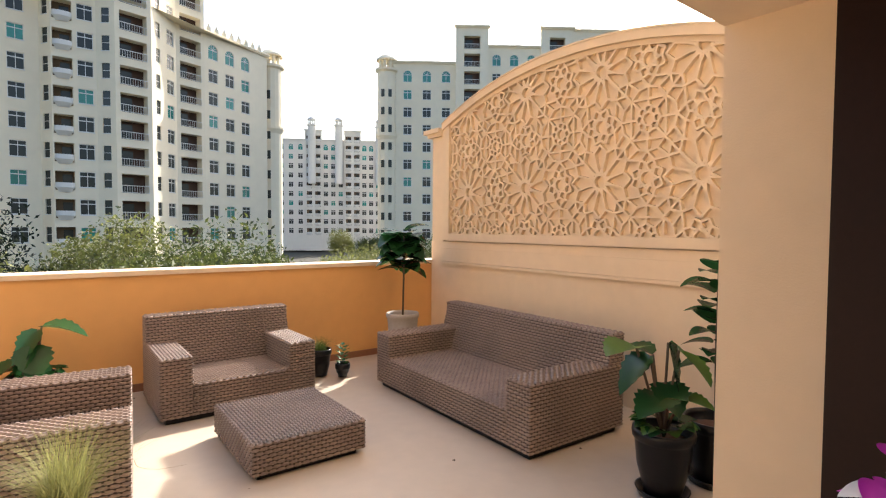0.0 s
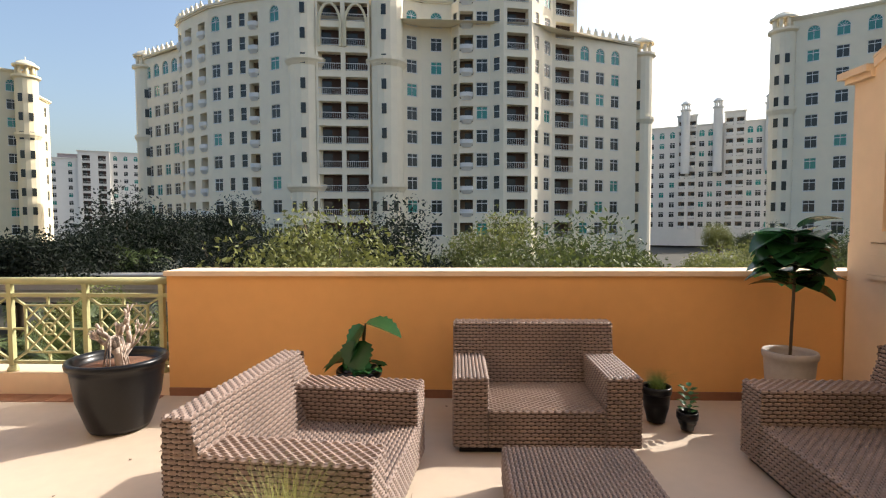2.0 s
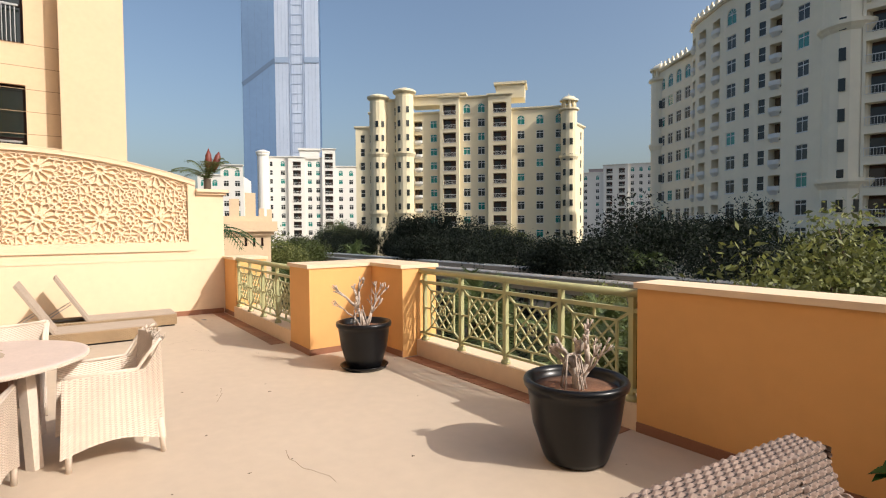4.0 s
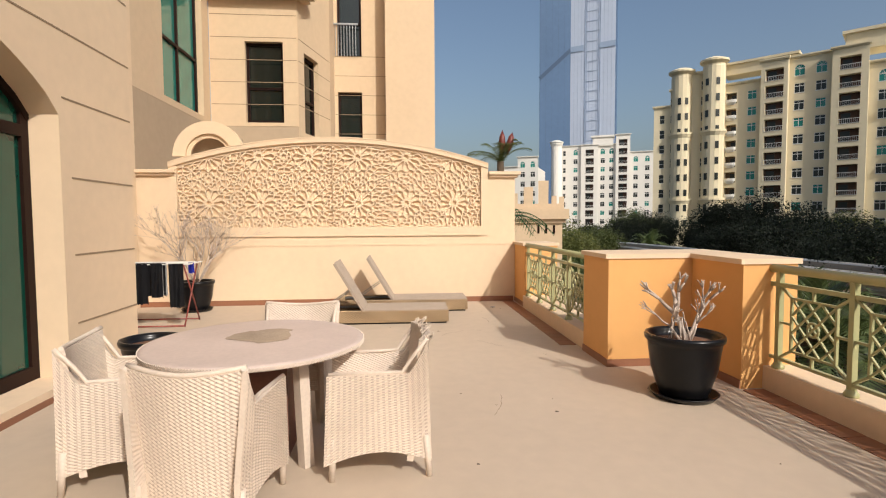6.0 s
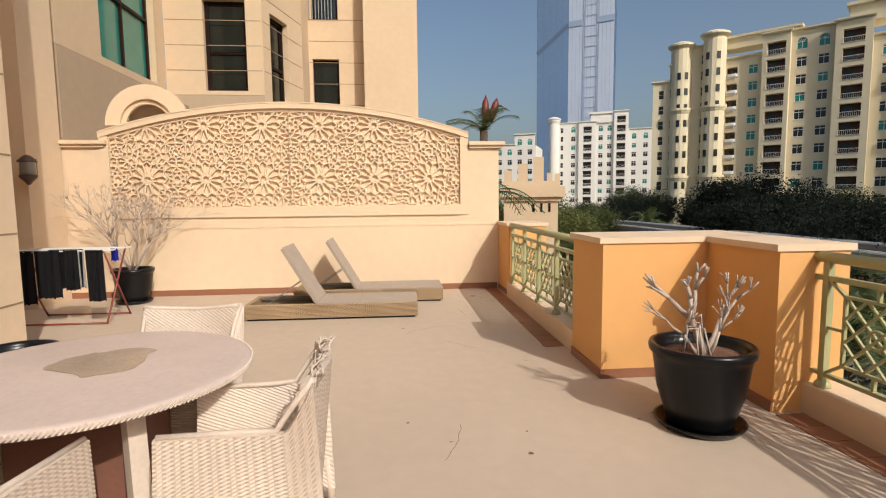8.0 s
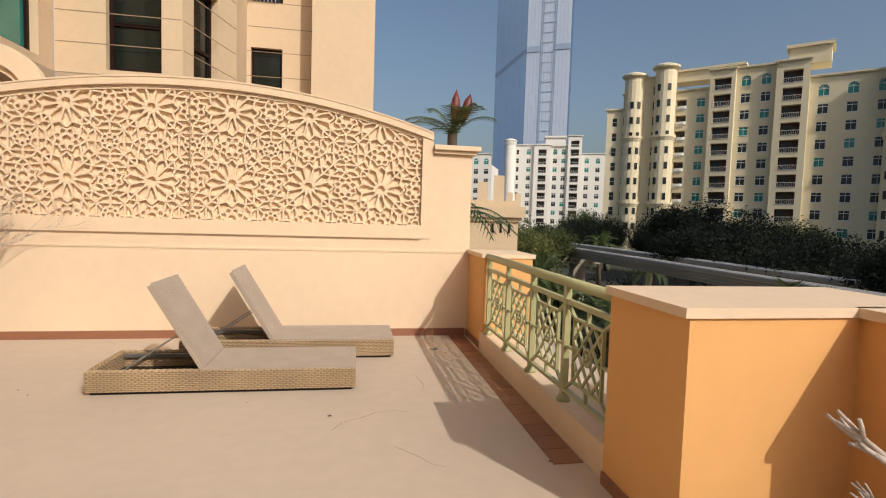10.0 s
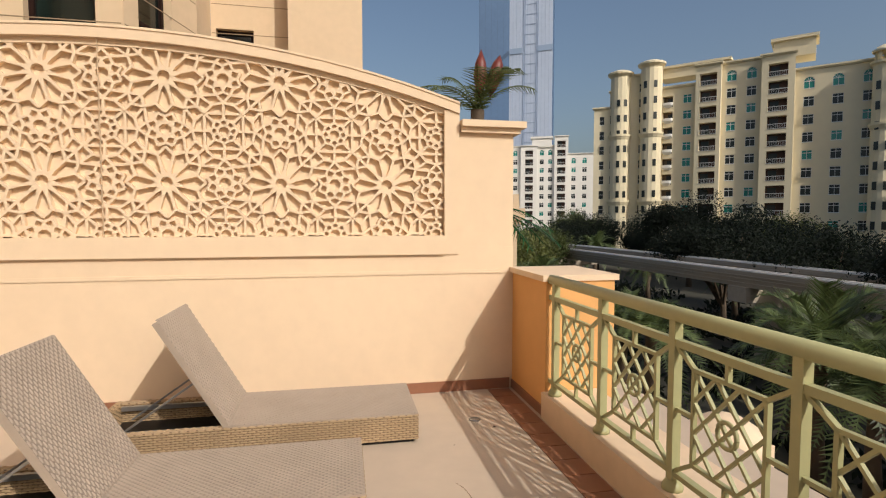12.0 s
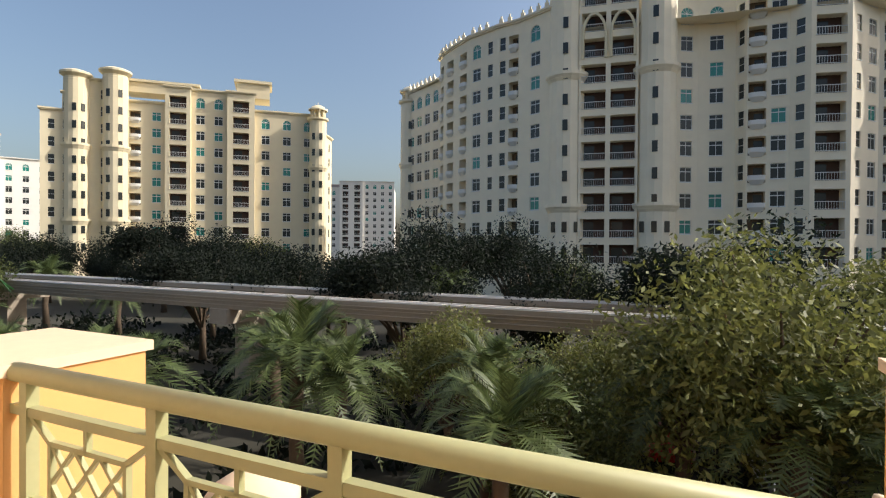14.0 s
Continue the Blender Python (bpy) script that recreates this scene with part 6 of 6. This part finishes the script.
for k in range(15):
    a = k * 2.4 + 0.3
    up = 0.55 + 0.8 * rg.random()
    bm = bmesh.new()
    pts = []
    for i in range(10):
        f = i / 9
        L = 0.95
        pts.append(Vector((math.cos(a) * math.cos(up) * L * f, math.sin(a) * math.cos(up) * L * f, 2.5 + L * (math.sin(up) * f - 0.5 * f * f))))
    tube(bm, pts, 0.006, 4)
    for i in range(1, 10):
        d = (pts[i] - pts[i - 1]).normalized()
        s = Vector((-math.sin(a), math.cos(a), 0))
        for sg in (-1, 1):
            for j in (0, 0.5):
                b0 = pts[i - 1].lerp(pts[i], j)
                tip = b0 + (s * sg * 0.8 + d * 0.8).normalized() * 0.24 * math.sin(math.pi * (0.15 + 0.8 * i / 10)) - Vector((0, 0, 0.05))
                v = [bm.verts.new(q) for q in (b0, b0 + d * 0.022, tip)]
                bm.faces.new(v)
    part("frond", bm, PALM, ph)
for dy, dx, L in ((0.02, 0.0, 0.50), (0.12, 0.03, 0.46)):
    bm = bmesh.new()
    lathe(bm, [(0.0, 0), (0.045, 0.1), (0.07, 0.22), (0.055, 0.36), (0, L)], 10)
    o = part("bract", bm, RED, ph)
    o.matrix_basis = pose(dx, dy, 2.62, -14 if dy > 0.05 else -2, 0, 0)

# lower palm whose fronds show past the pier
pl = thing("palm_sapling", "young palm with dark green drooping fronds beyond the end pier", "palm tree", "", pose(-16.2, -0.75, 0))
bm = bmesh.new()
tube(bm, [(0, 0, GZ), (0, 0, 1.55)], 0.09, 8)
part("trunk", bm, TRUNK, pl)
rg = random.Random(19)
for k in range(16):
    a, up = k * 2.4, 0.1 + 0.75 * rg.random()
    bm = bmesh.new()
    pts = [Vector((math.cos(a) * math.cos(up) * 1.15 * f, math.sin(a) * math.cos(up) * 1.15 * f, 1.55 + 1.15 * (math.sin(up) * f - 0.65 * f * f))) for f in (i / 14 for i in range(15))]
    tube(bm, pts, 0.008, 4)
    s_ = Vector((-math.sin(a), math.cos(a), 0))
    for i in range(1, 15):
        d = (pts[i] - pts[i - 1]).normalized()
        for sg in (-1, 1):
            tip = pts[i - 1] + (s_ * sg * 0.7 + d * 0.9).normalized() * 0.32 * math.sin(math.pi * (0.15 + 0.75 * i / 15)) - Vector((0, 0, 0.05))
            bm.faces.new([bm.verts.new(q) for q in (pts[i - 1], pts[i - 1] + d * 0.035, tip)])
    part("frond", bm, LEAF, pl)

# ---- laundry, lamp, drain ----
dr = thing("drying_rack", "folding clothes rack with red legs hung with black laundry", "clothes rack", "", pose(-12.42, -6.62, 0, 0, 0, 0))
bm = bmesh.new()
bm.free()
RACK = mat("rack_red", (0.26, 0.06, 0.045), 0.4)
for y in (-0.5, 0.5):
    for sg in (-1, 1):
        bm = bmesh.new()
        tube(bm, [(sg * 0.28, y, 0.01), (-sg * 0.26, y, 0.88)], 0.011, 8)
        part("leg", bm, RACK, dr)
for x in (-0.28, 0.28):
    bm = bmesh.new()
    tube(bm, [(x, -0.5, 0.02), (x, 0.5, 0.02)], 0.011, 8)
    part("foot_bar", bm, RACK, dr)
bm = bmesh.new()
for k in range(7):
    bar(bm, (-0.26 + k * 0.087, -0.56, 0.88), (-0.26 + k * 0.087, 0.56, 0.88), 0.008)
for y in (-0.56, 0.56):
    bar(bm, (-0.27, y, 0.88), (0.27, y, 0.88), 0.016)
part("rail", bm, WHITE, dr)


def cloth(x, y0, y1, z0, m, nm, lab):
    bm = bmesh.new()
    n = 14
    rows = []
    for j in range(9):
        z = 0.892 - (0.892 - z0) * j / 8
        rows.append([bm.verts.new((x + 0.018 * math.sin(i * 1.4 + x * 40) * (0.3 + j / 8) , y0 + (y1 - y0) * (i / n) * (1 - 0.03 * j * ((i % 3) == 0)), z + 0.01 * math.sin(i * 2.1) * j / 8)) for i in range(n + 1)])
    for a, b in zip(rows, rows[1:]):
        for i in range(n):
            bm.faces.new((a[i], a[i + 1], b[i + 1], b[i]))
    bmesh.ops.solidify(bm, geom=bm.faces[:], thickness=0.006)
    o = part("garment", bm, m, None, "")
    o.name = nm
    o.matrix_basis = pose(-12.42, -6.62, 0)
    return tagged(o, lab, "garment", "laundry")


cloth(0.27, -0.56, -0.27, 0.26, BLACKCLOTH, "trousers", "black trousers hanging on a clothes rack")
cloth(0.275, -0.26, 0.02, 0.33, BLACKCLOTH, "shirt", "black shirt hanging on a clothes rack")
cloth(0.12, -0.2, 0.2, 0.42, BLACKCLOTH, "shirt", "black striped top hanging on a clothes rack")
cloth(0.20, 0.18, 0.195, 0.45, WHITECLOTH, "sash", "narrow white strip of cloth hanging on a rack")
cloth(0.21, 0.24, 0.255, 0.45, WHITECLOTH, "sash", "narrow white strip of cloth hanging on a rack")
cloth(0.275, 0.06, 0.22, 0.42, BLACKCLOTH, "shirt", "black sleeve hanging from a clothes rack")
cloth(0.272, 0.30, 0.5, 0.28, BLACKCLOTH, "trousers", "black trousers hanging on a clothes rack")
cloth(0.1, 0.5, 0.58, 0.74, BLUECLOTH, "sock", "bright blue cloth hanging on a clothes rack")

wl = thing("wall_lamp", "dark bronze lantern wall lamp with ribbed glass", "wall lamp", "", pose(-13.06, -7.45, 1.78))
BRONZE = mat("bronze", (0.13, 0.09, 0.07), 0.4, metal=0.5)
bm = bmesh.new()
lathe(bm, [(0, 0.30), (0.05, 0.28), (0.11, 0.22), (0.115, 0.2), (0.1, 0.2)], 8)
part("cap", bm, BRONZE, wl)
bm = bmesh.new()
lathe(bm, [(0.09, 0.2), (0.095, 0.02), (0, 0.02)], 8)
part("shade", bm, METAL, wl)
bm = bmesh.new()
lathe(bm, [(0.105, 0.03), (0.1, 0.0), (0.05, -0.05), (0.02, -0.09), (0, -0.1)], 8)
part("base", bm, BRONZE, wl)
part("bracket", boxes((-0.14, -0.05, -0.03, 0.03, 0.0, 0.25), bevel=0.01), BRONZE, wl)

dn = thing("floor_drain", "small round metal floor drain cap", "drain", "", pose(-13.3, -1.55, 0.0))
bm = bmesh.new()
lathe(bm, [(0, 0.012), (0.025, 0.012), (0.04, 0.006), (0.045, 0.001), (0, 0.001)], 16)
part("cap", bm, METAL, dn)
bm = bmesh.new()
rg = random.Random(6)
vs, fs = [], []
for k in range(90):
    x, y = rg.uniform(-13.8, -0.4), rg.uniform(-5.2, -1.1 if rg.random() < 0.5 else -0.2)
    if x < -9 and y > -1.2:
        continue
    s, a = rg.uniform(0.006, 0.02), rg.uniform(0, 6.28)
    q = len(vs)
    for t in range(4):
        vs.append((x + s * math.cos(a + t * 1.57) * (1 if t % 2 else 0.4), y + s * math.sin(a + t * 1.57), 0.003 + 0.004 * (t % 2)))
    fs.append((q, q + 1, q + 2, q + 3))
bm.free()
me = bpy.data.meshes.new("leaf_litter")
me.from_pydata(vs, [], fs)
me.materials.append(TRUNK)
tagged(new("leaf_litter", me), "few dry leaves and grit on the floor", "debris", kind="stuff")

# orchid inside the doorway
oc = thing("orchid", "magenta orchid flowers in a white pot on a side table", "potted plant", "", pose(-2.75, -5.44, 0.90))
bm = bmesh.new()
lathe(bm, [(0, 0), (0.05, 0), (0.07, 0.12), (0.06, 0.12), (0, 0.1)], 20)
part("pot", bm, WHITE, oc)
bm = bmesh.new()
tube(bm, [(0, 0, 0.1), (0.01, 0, 0.22), (0.0, -0.01, 0.30)], 0.004, 6)
part("stem", bm, LEAF, oc)
for k in range(9):
    a = k * 0.75
    bm = bmesh.new()
    leaf_blade(bm, (0.0, -0.01, 0.22 + 0.012 * k), (math.cos(a), math.sin(a), 0.1), 0.07, 0.03)
    part("petal", bm, MAGENTA if k % 3 else WHITE, oc)
st = thing("side_table", "small dark wooden side table inside the doorway", "side table", "", pose(-2.78, -5.46, 0))
part("tabletop", boxes((-0.2, 0.28, -0.25, 0.15, 0.87, 0.9), bevel=0.005), DARKFRAME, st)
for x, y in ((-0.18, -0.23), (0.26, -0.23), (0.26, 0.13), (-0.18, 0.13)):
    part("leg", boxes((x - 0.015, x + 0.015, y - 0.015, y + 0.015, 0, 0.868)), DARKFRAME, st)

# hairline cracks in the floor
rg = random.Random(12)
vs, fs = [], []
for x, y, a, n in ((-11.2, -2.6, 2.6, 9), (-10.9, -2.2, 1.2, 6), (-8.9, -2.3, 0.4, 8), (-6.4, -2.2, 2.9, 9), (-3.1, -1.95, 3.3, 6), (-12.4, -1.9, 0.9, 5)):
    p = Vector((x, y, 0.0015))
    for k in range(n):
        a += rg.uniform(-0.5, 0.5)
        q = p + Vector((math.cos(a), math.sin(a), 0)) * rg.uniform(0.04, 0.1)
        s = Vector((-math.sin(a), math.cos(a), 0)) * 0.0018
        i = len(vs)
        vs += [tuple(p - s), tuple(p + s), tuple(q + s), tuple(q - s)]
        fs.append((i, i + 1, i + 2, i + 3))
        p = q
me = bpy.data.meshes.new("crack")
me.from_pydata(vs, [], fs)
me.materials.append(WEAVE_GAP_M)
tagged(new("crack", me), "thin dark hairline cracks in the floor", "cracks", kind="stuff")


# terracotta border along the rails, tile by tile
def tile_border(x0, x1, y0, rows, size):
    me = boxes((0.004, size - 0.004, 0.004, size - 0.004, 0.0, 0.006), bevel=0.0015)
    mesh = bpy.data.meshes.new("tile")
    me.to_mesh(mesh)
    me.free()
    mesh.materials.append(TILE)
    floor = bpy.data.objects["floor"]
    for i in range(int((x1 - x0) / size)):
        for j in range(rows):
            share("tile", mesh, floor, pose(x0 + i * size, y0 - (j + 1) * size, 0.0005))


tile_border(-8.80, -5.78, -0.012, 1, 0.2)
tile_border(-13.94, -10.34, -1.062, 1, 0.2)
